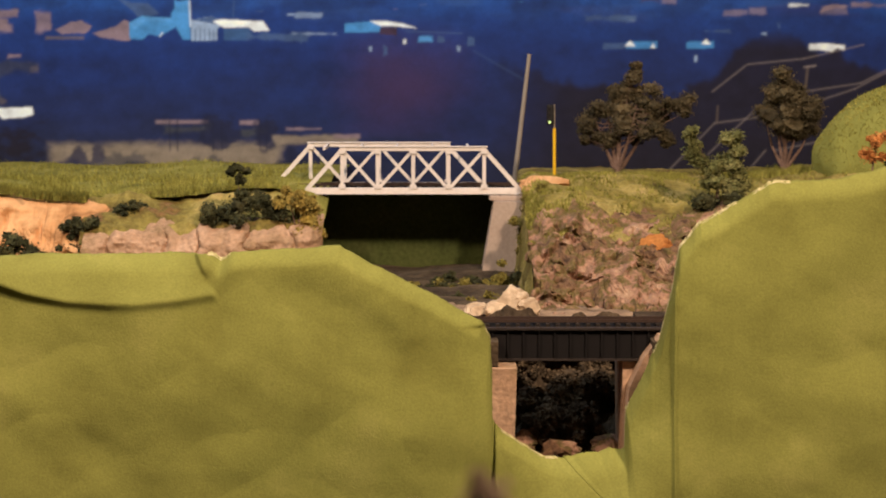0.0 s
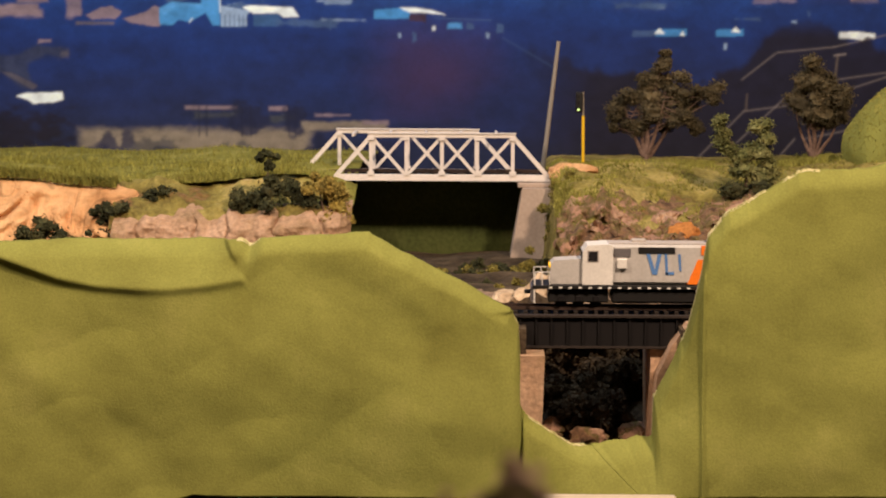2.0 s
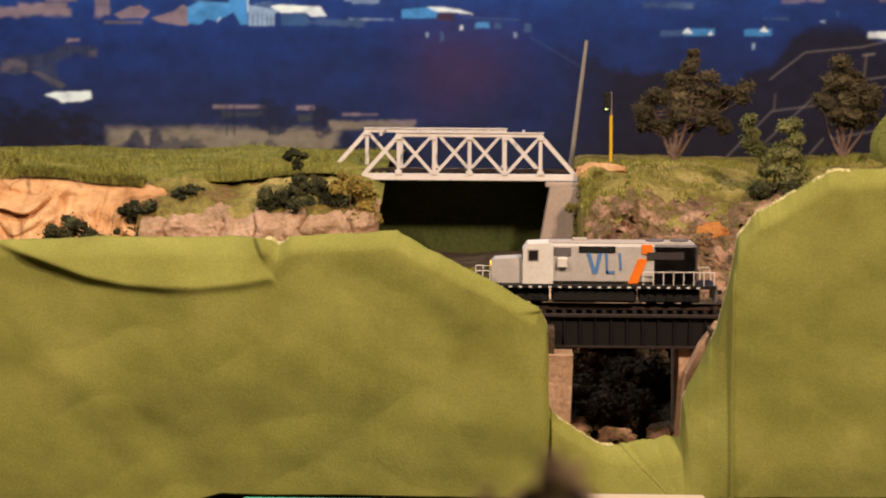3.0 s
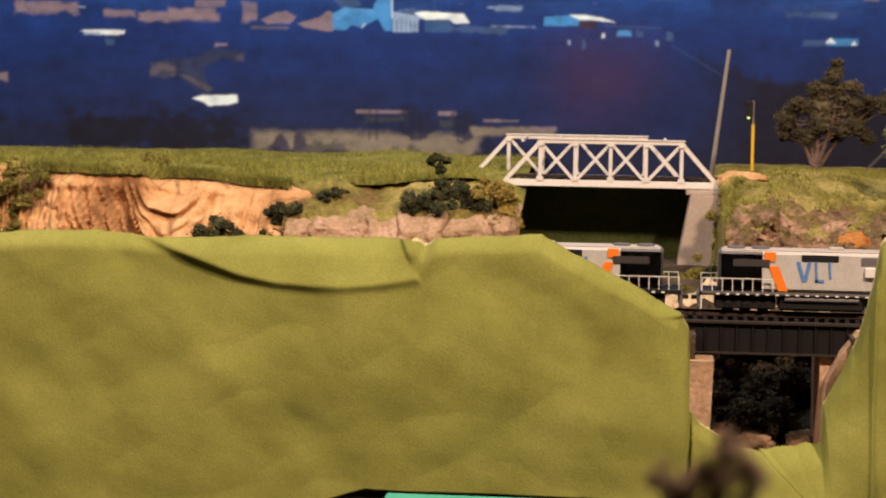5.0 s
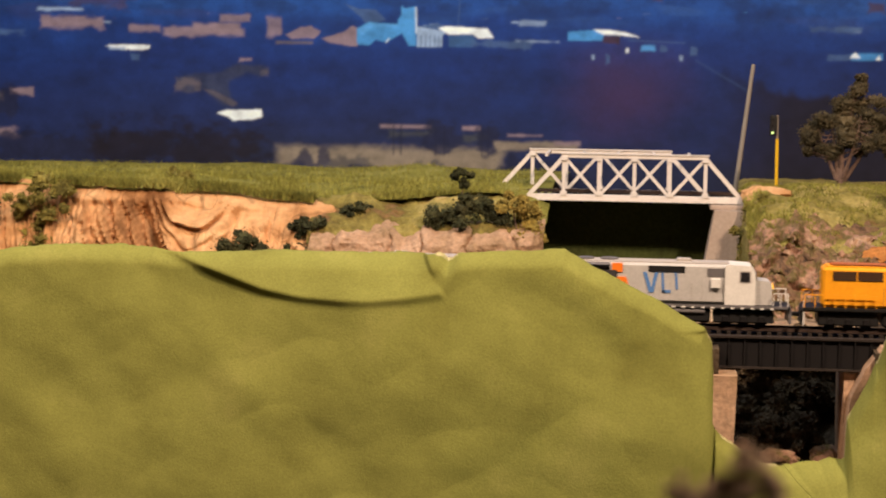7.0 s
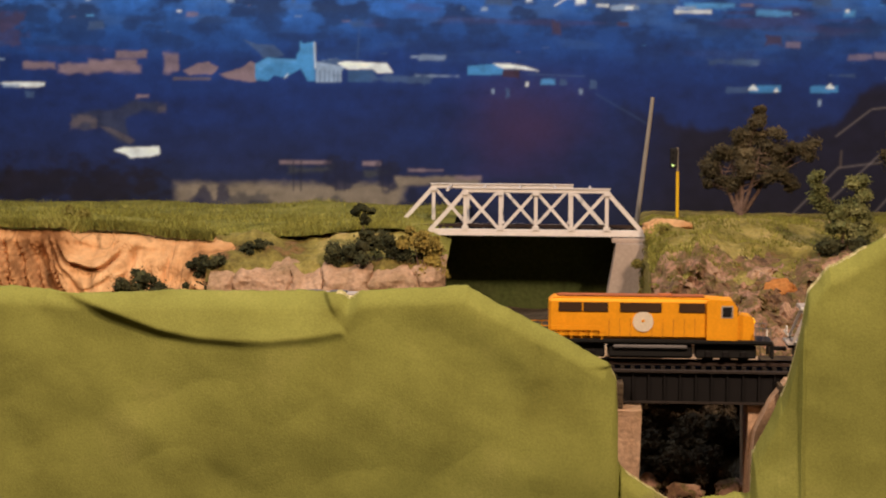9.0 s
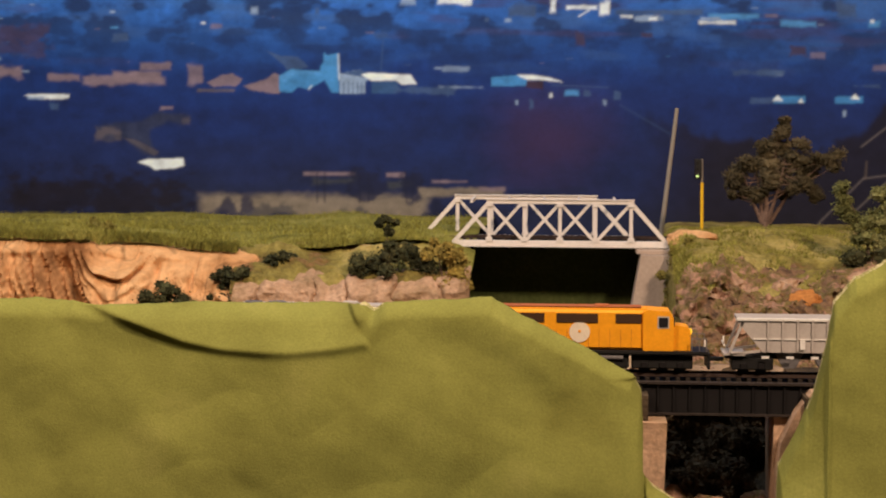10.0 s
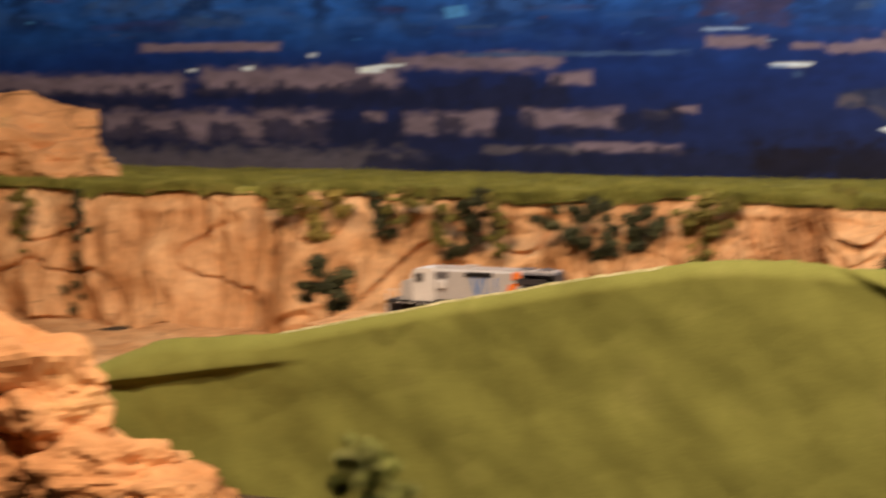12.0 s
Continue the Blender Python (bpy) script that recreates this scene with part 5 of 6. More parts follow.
# ---- trees and bushes ----
def limb_tree(name, at, height, spread, clumps, leaf_mat, label, seed, leaf=0.0022, per=170, low=0.45, category="tree", lobes=None):
    q = random.Random(seed)
    t = thing(name, at, label, category)
    bm = bmesh.new()
    tip = Vector((q.uniform(-0.05, 0.05) * height, 0, height * 0.62))
    pts = [Vector((0, 0, -0.004)), Vector((0.01 * height, 0, height * 0.22)), Vector((-0.02 * height, 0, height * 0.42)), tip]
    rad = [0.03 * height, 0.023 * height, 0.017 * height, 0.006 * height]
    for a, b, c, d in zip(pts, pts[1:], rad, rad[1:]):
        rod(bm, a, b, c, d, 7)
    if height > 0.1:
        for side, up in ((-0.2, 0.5), (-0.09, 0.6), (0.14, 0.55), (0.27, 0.46)):
            a, b = Vector((side * 0.12 * height, 0, 0.06 * height)), Vector((side * 0.6 * height, q.uniform(-0.06, 0.06) * height, up * 0.55 * height))
            rod(bm, a, b, 0.021 * height, 0.013 * height, 7)
            rod(bm, b, Vector((side * height, q.uniform(-0.1, 0.1) * height, up * height)), 0.013 * height, 0.005 * height, 6)
    spots = []
    for i in range(clumps):
        if lobes:
            lx, lz, lr = lobes[i % len(lobes)]
            c = Vector((lx + q.gauss(0, lr * 0.5), q.gauss(0, lr * 0.45), lz + q.gauss(0, lr * 0.45)))
            rr = lr * q.uniform(0.5, 0.95)
        else:
            k = q.uniform(low, 1.0)
            wid = spread * math.sin(min(1, (1.06 - k) / (1.06 - low) * 0.95 + 0.12) * math.pi * 0.62)
            a = q.uniform(0, 6.28)
            c = Vector((math.cos(a) * wid * q.uniform(0.2, 1), math.sin(a) * wid * q.uniform(0.2, 0.9), height * k))
            rr = spread * q.uniform(0.16, 0.33)
        spots.append((*c, rr))
        if i % 2 == 0:
            s = pts[1].lerp(pts[2], q.random()) if q.random() < 0.6 else pts[2].lerp(pts[3], q.random())
            mid = s.lerp(c, 0.5) + Vector((0, 0, -0.02 * height))
            rod(bm, s, mid, 0.008 * height, 0.005 * height, 5)
            rod(bm, mid, c, 0.005 * height, 0.002 * height, 5)
    part("trunk", bm, M_WOODBARK, t, "brown forked trunk and limbs")
    part("crown", foliage(spots, leaf, per, 0.75, q), leaf_mat, t, "clumped foliage")
    return t


limb_tree("tree", (0.217, 2.4, 1.168), 0.145, 0.06, 96, M_LEAF_OLIVE, "tall olive-brown gum tree with clumped open crown", 3, 0.0013, 330, lobes=[(0.023, 0.137, 0.006), (0.021, 0.125, 0.008), (0.015, 0.113, 0.012), (-0.002, 0.100, 0.011), (0.032, 0.104, 0.012), (-0.020, 0.082, 0.014), (0.006, 0.084, 0.017), (0.040, 0.080, 0.016), (0.079, 0.086, 0.012), (0.063, 0.089, 0.008), (-0.032, 0.063, 0.013), (0.010, 0.061, 0.016), (0.042, 0.056, 0.014), (-0.013, 0.049, 0.013), (-0.036, 0.050, 0.010), (0.059, 0.047, 0.010)])
limb_tree("tree", (0.417, 2.35, 1.175), 0.12, 0.04, 56, M_LEAF_OLIVE, "small olive-brown gum tree with two crown clumps", 8, 0.0013, 330, lobes=[(-0.001, 0.107, 0.018), (-0.011, 0.095, 0.012), (0.013, 0.084, 0.018), (0.030, 0.074, 0.014), (-0.005, 0.071, 0.019), (-0.018, 0.081, 0.012), (0.009, 0.053, 0.015), (0.027, 0.057, 0.011)])
limb_tree("sapling", (0.3, 2.1, 1.16), 0.075, 0.03, 46, M_LEAF_SAPLING, "dull green leafy sapling with bare lower twigs", 5, 0.0013, 240, lobes=[(-0.028, 0.075, 0.008), (-0.026, 0.061, 0.009), (-0.020, 0.049, 0.009), (0.014, 0.065, 0.010), (0.020, 0.053, 0.011), (0.009, 0.044, 0.011), (-0.008, 0.034, 0.012), (0.017, 0.031, 0.014), (0.001, 0.022, 0.015), (0.026, 0.019, 0.012)])


def bush(name, at, spots, mat, label, seed, leaf=0.0016, per=420, category="bush", group=""):
    q = random.Random(seed)
    t = thing(name, at, label, category, group)
    bm = bmesh.new()
    x, y, z, rr = max(spots, key=lambda s: s[2])
    rod(bm, (x * 0.3, y * 0.3, -0.004), (x, y, z), 0.0012, 0.0006, 6)
    part("stem", bm, M_WOODBARK, t)
    fine = []
    for x, y, z, rr in spots:
        fine.append((x, y, z, rr * 0.75))
        for _ in range(4):
            fine.append((x + q.gauss(0, rr * 0.55), y + q.gauss(0, rr * 0.5), z + q.gauss(0, rr * 0.45), rr * q.uniform(0.25, 0.5)))
    part("leaves", foliage(fine, leaf, per // 3, 0.85, q), mat, t)
    return t


bush("bush", (0.305, 2.085, 1.15), [(-0.02, 0, 0.012, 0.016), (0.01, 0, 0.016, 0.018), (0.03, 0.01, 0.012, 0.012)], M_LEAF_DARK, "dark green low shrub on the bank", 1)
bush("bush", (-0.225, 2.1, 1.135), [(-0.03, 0, 0.011, 0.013), (-0.015, 0, 0.016, 0.014), (0, 0, 0.022, 0.017), (0.004, 0, 0.036, 0.009), (0.003, 0, 0.05, 0.006), (0.0, 0, 0.064, 0.0055), (-0.009, 0, 0.06, 0.006), (0.009, 0, 0.061, 0.005), (0.018, 0, 0.024, 0.015), (0.034, 0, 0.017, 0.013), (0.046, 0, 0.012, 0.011)], M_LEAF_DARK, "dark green spiky bush on the rock outcrop", 2, per=600)
bush("bush", (-0.157, 2.1, 1.125), [(0, 0, 0.035, 0.016), (0.01, 0, 0.015, 0.016), (0.016, 0, 0.004, 0.012), (-0.012, 0, 0.04, 0.012), (0.012, 0.01, 0.03, 0.012)], M_LEAF_TAWNY, "tawny yellow trailing bush beside the bridge", 3, per=600)
bush("bush", (-0.467, 2.07, 1.095), [(-0.022, 0, 0.014, 0.014), (0, 0, 0.026, 0.015), (0.018, 0, 0.016, 0.013), (0.044, 0, 0.007, 0.01)], M_LEAF_DARK, "rounded dark green bush at the cliff foot", 4, per=600)
bush("bush", (-0.402, 2.1, 1.1), [(0, 0, 0.034, 0.013), (-0.006, 0, 0.012, 0.012), (0.016, 0, 0.04, 0.009)], M_LEAF_DARK, "dark ragged bush at the cliff foot", 5)
bush("bush", (-0.355, 2.12, 1.148), [(0, 0, 0.004, 0.011), (0.015, 0, 0.006, 0.009)], M_LEAF_DARK, "small dark shrub on the mossy slope", 6)
for k, (x, y, z) in enumerate(((0.01, 2.1, 1.05), (0.035, 2.11, 1.058), (0.06, 2.1, 1.062), (0.085, 2.1, 1.068), (0.05, 2.0, 1.055), (0.015, 2.0, 1.052))):
    bush("bush", (x, y, z), [(0, 0, 0.01, 0.014), (0.012, 0, 0.006, 0.01), (-0.01, 0, 0.004, 0.01)], M_LEAF_DARK if k % 2 else M_LEAF_VINE, "low scrubby bush at the pier foot", 20 + k, group="scrub at the pier")
for k in range(16):
    q = random.Random(200 + k)
    bush("bush", (q.uniform(-0.06, 0.1), q.uniform(1.92, 2.17), 1.056), [(0, 0, 0.006, 0.011), (0.012, 0, 0.004, 0.009), (-0.011, 0.004, 0.004, 0.009)], (M_LEAF_DARK, M_LEAF_VINE)[k % 2], "low scrubby bush on the valley floor", 220 + k, group="valley scrub")
bush("bush", (0.1, 2.165, 1.09), [(0, 0, 0.06, 0.016), (-0.004, 0, 0.035, 0.016), (0, 0, 0.012, 0.016)], M_LEAF_VINE, "brownish green creeper beside the pier", 30, per=600)
def mound(u, v):
    """A smooth turf dome; v from the top down."""
    a, b = 2 * math.pi * u, v * math.pi * 0.55
    k = 1 + 0.07 * fbm(math.cos(a) * 1.5 + 3, math.sin(a) * 1.5, b, 3)
    return (0.565 + 0.135 * k * math.sin(b) ** 0.85 * math.cos(a), 2.24 + 0.1 * k * math.sin(b) * math.sin(a), 1.185 + 0.1 * k * math.cos(b))


structure("ground_mound", sheet(mound, 96, 40), M_CLOTH, "rounded velvety green turf mound on the hill", "ground", True)


def on_mound(r):
    p = mound(r.random(), r.uniform(0.05, 0.95))
    return p if p[1] < 2.27 else None


grass_blades("mound_grass", 7000, on_mound, 0.0025, M_BLADES, "short olive grass over the green mound", 16)
bush("bush", (0.464, 2.09, 1.195), [(0.0, 0, 0.02, 0.013), (0.008, 0, 0.036, 0.01)], M_LEAF_RUST, "rust orange autumn shrub", 32, per=600)
bush("bush", (0.49, 2.09, 1.195), [(0.01, 0, 0.03, 0.014), (0.0, 0, 0.012, 0.012)], M_LEAF_DARK, "dark autumn shrub in shade", 33)
rock_thing("clay_patch", (0.222, 1.99, 1.119), (0.02, 0.012, 0.018), M_LEAF_RUST, "orange clay boulder in the bank", "rock", "", 4)
rock_thing("clay_mound", (0.122, 2.225, 1.17), (0.034, 0.03, 0.011), M_SAND, "sandy orange mound at the bridge end", "mound", "", 6)
def on_back_fringe(r):
    x = r.uniform(0.1, 0.5)
    u = ((x - 0.092) / 1.6) ** (1 / 1.3)
    p = hill_east(u, r.choice((0.22, 0.25, 0.28, 0.3)) + r.gauss(0, 0.012))
    return (p[0], p[1], p[2] - 0.001) if fbm(x * 14, 3, 1) > -0.1 else None


grass_blades("back_fringe", 9000, on_back_fringe, 0.009, M_BLADES, "ragged light olive grass fringe along the back of the bank", 15)

bush("grass_tuft", (-0.59, 2.24, 1.174), [(0, 0, 0.004, 0.012), (0.015, 0, 0.002, 0.01)], M_LEAF_VINE, "taller olive grass tuft on the terrace edge", 45)
# creepers and shrubs along the western cliff
for k, (x, z0, z1, w, m) in enumerate(((-0.72, 1.178, 1.1, 0.032, M_LEAF_VINE), (-0.8, 1.16, 1.11, 0.03, M_LEAF_DARK), (-0.885, 1.162, 1.118, 0.034, M_LEAF_DARK), (-0.85, 1.13, 1.1, 0.026, M_LEAF_DARK), (-1.03, 1.176, 1.105, 0.028, M_LEAF_DARK), (-0.985, 1.172, 1.1, 0.016, M_LEAF_VINE),
                                       (-1.075, 1.176, 1.115, 0.02, M_LEAF_VINE), (-1.16, 1.172, 1.12, 0.018, M_LEAF_DARK), (-1.12, 1.175, 1.14, 0.024, M_LEAF_VINE), (-1.24, 1.168, 1.12, 0.03, M_LEAF_TAWNY), (-1.3, 1.17, 1.15, 0.03, M_LEAF_VINE), (-1.63, 1.165, 1.0, 0.013, M_LEAF_DARK), (-1.72, 1.165, 1.07, 0.018, M_LEAF_VINE))):
    w *= 1.15
    n = max(3, int((z0 - z1) / 0.009))
    q = random.Random(60 + k)
    bush("creeper", (x, 2.115, z1), [(q.gauss(0, w * 0.4), q.uniform(-0.012, 0.01), (z0 - z1) * i / n, w * 0.42) for i in range(n + 1)], m, "dark hanging creeper on the sandy cliff" if m is M_LEAF_DARK else "olive hanging creeper on the sandy cliff", 60 + k, per=420, group="cliff creepers")
limb_tree("small_tree", (-1.045, 1.78, 1.06), 0.075, 0.03, 16, M_LEAF_DARK, "small dark green tree at the cliff foot", 9, 0.002, 120, lobes=[(-0.012, 0.06, 0.012), (0.0, 0.04, 0.016), (-0.026, 0.032, 0.014), (0.02, 0.03, 0.014), (0.008, 0.016, 0.014)])

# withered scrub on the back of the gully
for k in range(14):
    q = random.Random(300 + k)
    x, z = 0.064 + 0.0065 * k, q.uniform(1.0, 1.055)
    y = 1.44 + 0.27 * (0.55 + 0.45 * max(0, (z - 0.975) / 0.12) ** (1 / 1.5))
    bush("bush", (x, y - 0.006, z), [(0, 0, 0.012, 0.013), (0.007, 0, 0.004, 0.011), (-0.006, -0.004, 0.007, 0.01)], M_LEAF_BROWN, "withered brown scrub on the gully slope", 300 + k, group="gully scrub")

# western rock bluffs
rock_thing("rock_bluff", (-1.96, 2.32, 1.2), (0.22, 0.1, 0.095), M_LEDGE, "orange sandstone bluff standing on the terrace", "rock", "", 15, 0, True)
rock_thing("rock_bluff", (-1.8, 2.3, 1.175), (0.1, 0.08, 0.06), M_LEDGE, "low orange sandstone bluff on the terrace", "rock", "", 17, 0, True)
for k, (x, y, z, a, c) in enumerate(((-1.12, 1.31, 1.06, 0.1, 0.065), (-1.06, 1.3, 1.03, 0.055, 0.045), (-1.0, 1.29, 0.99, 0.08, 0.04), (-1.12, 1.28, 0.98, 0.13, 0.06), (-0.93, 1.29, 0.97, 0.06, 0.03))):
    rock_thing("rock_ledge", (x, y, z), (a, 0.06, c), M_LEDGE, "near orange sandstone ledge with cracks", "rock", "near sandstone ledges", 30 + k, 15 * k, True)


# ---- second track ----
back_track = thing("railway_track", (0, 0, 0), "second model track on the sandy bench", "track")
for y in (1.6568, 1.6732):
    part("rail", boxed((-0.49, y, 1.0847), (0.86, 0.0012, 0.0026)), M_RAIL, back_track)
part("ballast_bed", prism([(-0.93, 1.0805), (-0.05, 1.0805), (-0.05, 1.0834), (-0.93, 1.0834)], 1.645, 1.685), M_BALLAST, back_track)


# ---- rolling stock ----
def bogie(parent, x, axles=3):
    g = part("bogie", boxed((x, 0, 0.0095), (0.05 if axles == 3 else 0.034, 0.026, 0.0105), 0.001), M_BLACK, parent)
    for k in range(axles):
        ax = x + (k - (axles - 1) / 2) * 0.0145
        part("wheelset", rod(rodded((ax, -0.0095, 0.0066), (ax, -0.0075, 0.0066), 0.0058, None, 14), (ax, 0.0075, 0.0066), (ax, 0.0095, 0.0066), 0.0058, None, 14), M_BLACK, g)
        part("axle_box", boxed((ax, 0, 0.0075), (0.005, 0.029, 0.005), 0.0005), M_STEEL, g)
    return g


def railing(parent, x0, x1, y, z, mat, posts):
    for k in range(posts):
        x = x0 + (x1 - x0) * k / (posts - 1)
        part("stanchion", boxed((x, y, z + 0.0055), (0.0007, 0.0007, 0.011)), mat, parent)
    part("handrail", boxed(((x0 + x1) / 2, y, z + 0.011), (x1 - x0, 0.0007, 0.0007)), mat, parent)


def locomotive(label, grey, back=0.0):
    """A hood diesel with its cab toward +x, set back behind its nose; its rails lie at z = 0."""
    t = thing("locomotive", (0, 0, 0), label, "locomotive", "train")
    hood_m = M_GREY if grey else M_OLOCO
    W0, ZF = 0.034, 0.0195
    part("underframe", boxed((0, 0, 0.0175), (0.2, 0.034, 0.0035), 0.0006), M_BLACK, t)
    part("sill", boxed((0, -0.0172, 0.0183), (0.196, 0.0008, 0.0022)), M_BLACK if not grey else M_DGREY, t)
    if grey:
        for k in range(22):
            part("step_edge", boxed((-0.085 + k * 0.0081, 0, 0.0172), (0.0028, 0.0362, 0.0012)), M_CABW, t)
    part("fuel_tank", boxed((0, 0, 0.0098), (0.07, 0.029, 0.012), 0.002), M_BLACK, t)
    part("air_tank", rodded((-0.03, -0.015, 0.0135), (0.03, -0.015, 0.0135), 0.002, None, 10), M_DGREY, t)
    for x in (-0.062, 0.062):
        bogie(t, x)
    hood = part("hood", boxed((-0.0155 - back / 2, 0, ZF + 0.0165), (0.137 - back, 0.026, 0.033), 0.0022), hood_m, t)
    part("roof_deck", boxed((-0.0155 - back / 2, 0, ZF + 0.0336), (0.13 - back, 0.02, 0.0012), 0.0004), M_HOPPER if grey else M_OLOCO, hood)
    cab = part("cab", prism([(0.046 - back, ZF), (0.071 - back, ZF), (0.071 - back, ZF + 0.027), (0.067 - back, ZF + 0.0325), (0.05 - back, ZF + 0.0335), (0.046 - back, ZF + 0.0325)], -0.0155, 0.0155), M_CABW if grey else M_OLOCO, t)
    for side in (-1, 1):
        part("side_window", boxed((0.0625 - back, side * 0.0158, ZF + 0.0235), (0.0075, 0.0008, 0.008), 0.0002), M_GLASS, cab)
        part("window_frame", prism([(0.0577 - back, ZF + 0.0185), (0.0673 - back, ZF + 0.0185), (0.0673 - back, ZF + 0.0285), (0.0577 - back, ZF + 0.0285)], side * 0.0157, side * 0.0154), M_HOPPER, cab)
    part("windscreen", boxed((0.0715 - back, 0, ZF + 0.0235), (0.0008, 0.024, 0.007)), M_GLASS, cab)
    nose = part("nose", prism([(0.071 - back, ZF), (0.085, ZF), (0.085, ZF + 0.0165), (0.082, ZF + 0.0195), (0.071 - back, ZF + 0.021)], -0.0115, 0.0115), M_GREY if grey else M_OLOCO, t)
    for y in (-0.006, 0.006):
        part("headlight", rodded((0.085, y, ZF + 0.0145), (0.0862, y, ZF + 0.0145), 0.0018, None, 10), M_AMBER, nose, "amber lamp")
    for side in (-1, 1):
        yf = side * 0.0133

        def ex(x, side=side):
            return x if side < 0 else -0.015 - x

        if grey:
            part("dark_end", boxed((-0.066, 0, ZF + 0.0165), (0.0375, 0.0266, 0.0325), 0.002), M_DGREY, hood, "charcoal hood end")
            part("stripe", prism([(-0.0475, ZF + 0.0325), (-0.0385, ZF + 0.0325), (-0.0385, ZF + 0.025), (-0.0475, ZF + 0.025)], yf + side * 0.0005, 0), M_ORANGE, hood, "orange stripe")
            part("stripe", prism([(-0.0438, ZF + 0.021), (-0.0358, ZF + 0.021), (-0.0275, ZF + 0.0005), (-0.0355, ZF + 0.0005)], yf + side * 0.0004, yf - side * 0.002), M_ORANGE, hood, "slanted orange stripe")
            part("grille", boxed((-0.002, yf, ZF + 0.0285), (0.03, 0.0008, 0.005)), M_BLACK, hood, "black radiator grille")
            part("grille", boxed((-0.058, yf + side * 0.0004, ZF + 0.0235), (0.03, 0.0006, 0.006)), M_GRILLE, hood)
            part("grille", boxed((0.0385 - back, yf, ZF + 0.0265), (0.014, 0.0008, 0.0065)), M_DGREY, hood)
            emb = part("emblem", prism([(ex(-0.0215), ZF + 0.0255), (ex(-0.0185), ZF + 0.0255), (ex(-0.0145), ZF + 0.0125), (ex(-0.012), ZF + 0.0255), (ex(-0.009), ZF + 0.0255), (ex(-0.0125), ZF + 0.0085), (ex(-0.0165), ZF + 0.0085)], yf + side * 0.0003, yf - side * 0.001), M_BLUE, hood, "blue livery chevron")
            part("emblem_bar", prism([(ex(-0.0065), ZF + 0.0255), (ex(-0.0045), ZF + 0.0255), (ex(-0.0035), ZF + 0.0085), (ex(-0.0055), ZF + 0.0085)], yf + side * 0.0003, yf - side * 0.001), M_BLUE, hood, "blue livery bar")
            part("emblem_bar", prism([(ex(-0.0055), ZF + 0.0108), (ex(0.0015), ZF + 0.0108), (ex(0.0015), ZF + 0.0085), (ex(-0.0055), ZF + 0.0085)], yf + side * 0.0003, yf - side * 0.001), M_BLUE, hood)
            part("emblem_bar", prism([(ex(0.0045), ZF + 0.0255), (ex(0.0065), ZF + 0.0255), (ex(0.0075), ZF + 0.0115), (ex(0.0058), ZF + 0.0115)], yf + side * 0.0003, yf - side * 0.001), M_BLUE, hood)
            part("equipment_box", boxed((0.0385 - back, side * 0.0142, ZF + 0.0175), (0.008, 0.004, 0.008), 0.0005), M_CABW, hood)
        else:
            for a, w in ((-0.066, 0.019), (-0.045, 0.02), (-0.008, 0.034), (0.034, 0.021)):
                part("grille", boxed((a, yf, ZF + 0.0262), (w, 0.0008, 0.0075)), M_BROWNGRILLE, hood, "dark brown grille")
            part("emblem", rodded((-0.006, yf + side * 0.0004, ZF + 0.0145), (-0.006, yf - side * 0.001, ZF + 0.0145), 0.0085, None, 24), M_CREAM, hood, "round cream emblem")
            part("emblem_centre", rodded((-0.006, yf + side * 0.0008, ZF + 0.0152), (-0.006, yf, ZF + 0.0152), 0.0012, None, 12), M_OLOCO, hood)
            part("roof_edge", boxed((-0.0155, 0, ZF + 0.0345), (0.12, 0.018, 0.0015), 0.0004), M_BROWNRED, hood, "faded red roof walk")
    for x in (-0.07, -0.05):
        part("roof_fan", rodded((x, 0, ZF + 0.033), (x, 0, ZF + 0.0355), 0.0075, None, 16), M_DGREY if grey else M_BROWNRED, hood)
    part("exhaust", boxed((0.012, 0, ZF + 0.035), (0.012, 0.008, 0.003), 0.0006), M_HOPPER if grey else M_BROWNRED, hood)
    for k in range(9):
        part("door_seam", boxed((-0.034 + k * 0.0088, 0, ZF + 0.009), (0.0003, 0.0264, 0.016)), M_HOPPER if grey else M_BROWNRED, hood)
    rail_m = M_CABW if grey else M_YELLOW
    for side in (-0.0165, 0.0165):
        railing(t, -0.098, -0.04, side, ZF - 0.0005, rail_m if grey else M_OLOCO, 8)
        railing(t, 0.086, 0.098, side, ZF - 0.0005, rail_m if grey else M_DGREY, 3)
    for s in (-1, 1):
        part("end_post", boxed((s * 0.0985, s * 0.0155, 0.0145), (0.0012, 0.0012, 0.021)), M_CABW, t)
        part("pilot", boxed((s * 0.1, 0, 0.011), (0.0025, 0.03, 0.013), 0.0005), M_DGREY if grey else M_BLACK, t)
        part("coupler", boxed((s * 0.1035, 0, 0.0115), (0.006, 0.0032, 0.0035), 0.0006), M_BLACK, t)
    return t


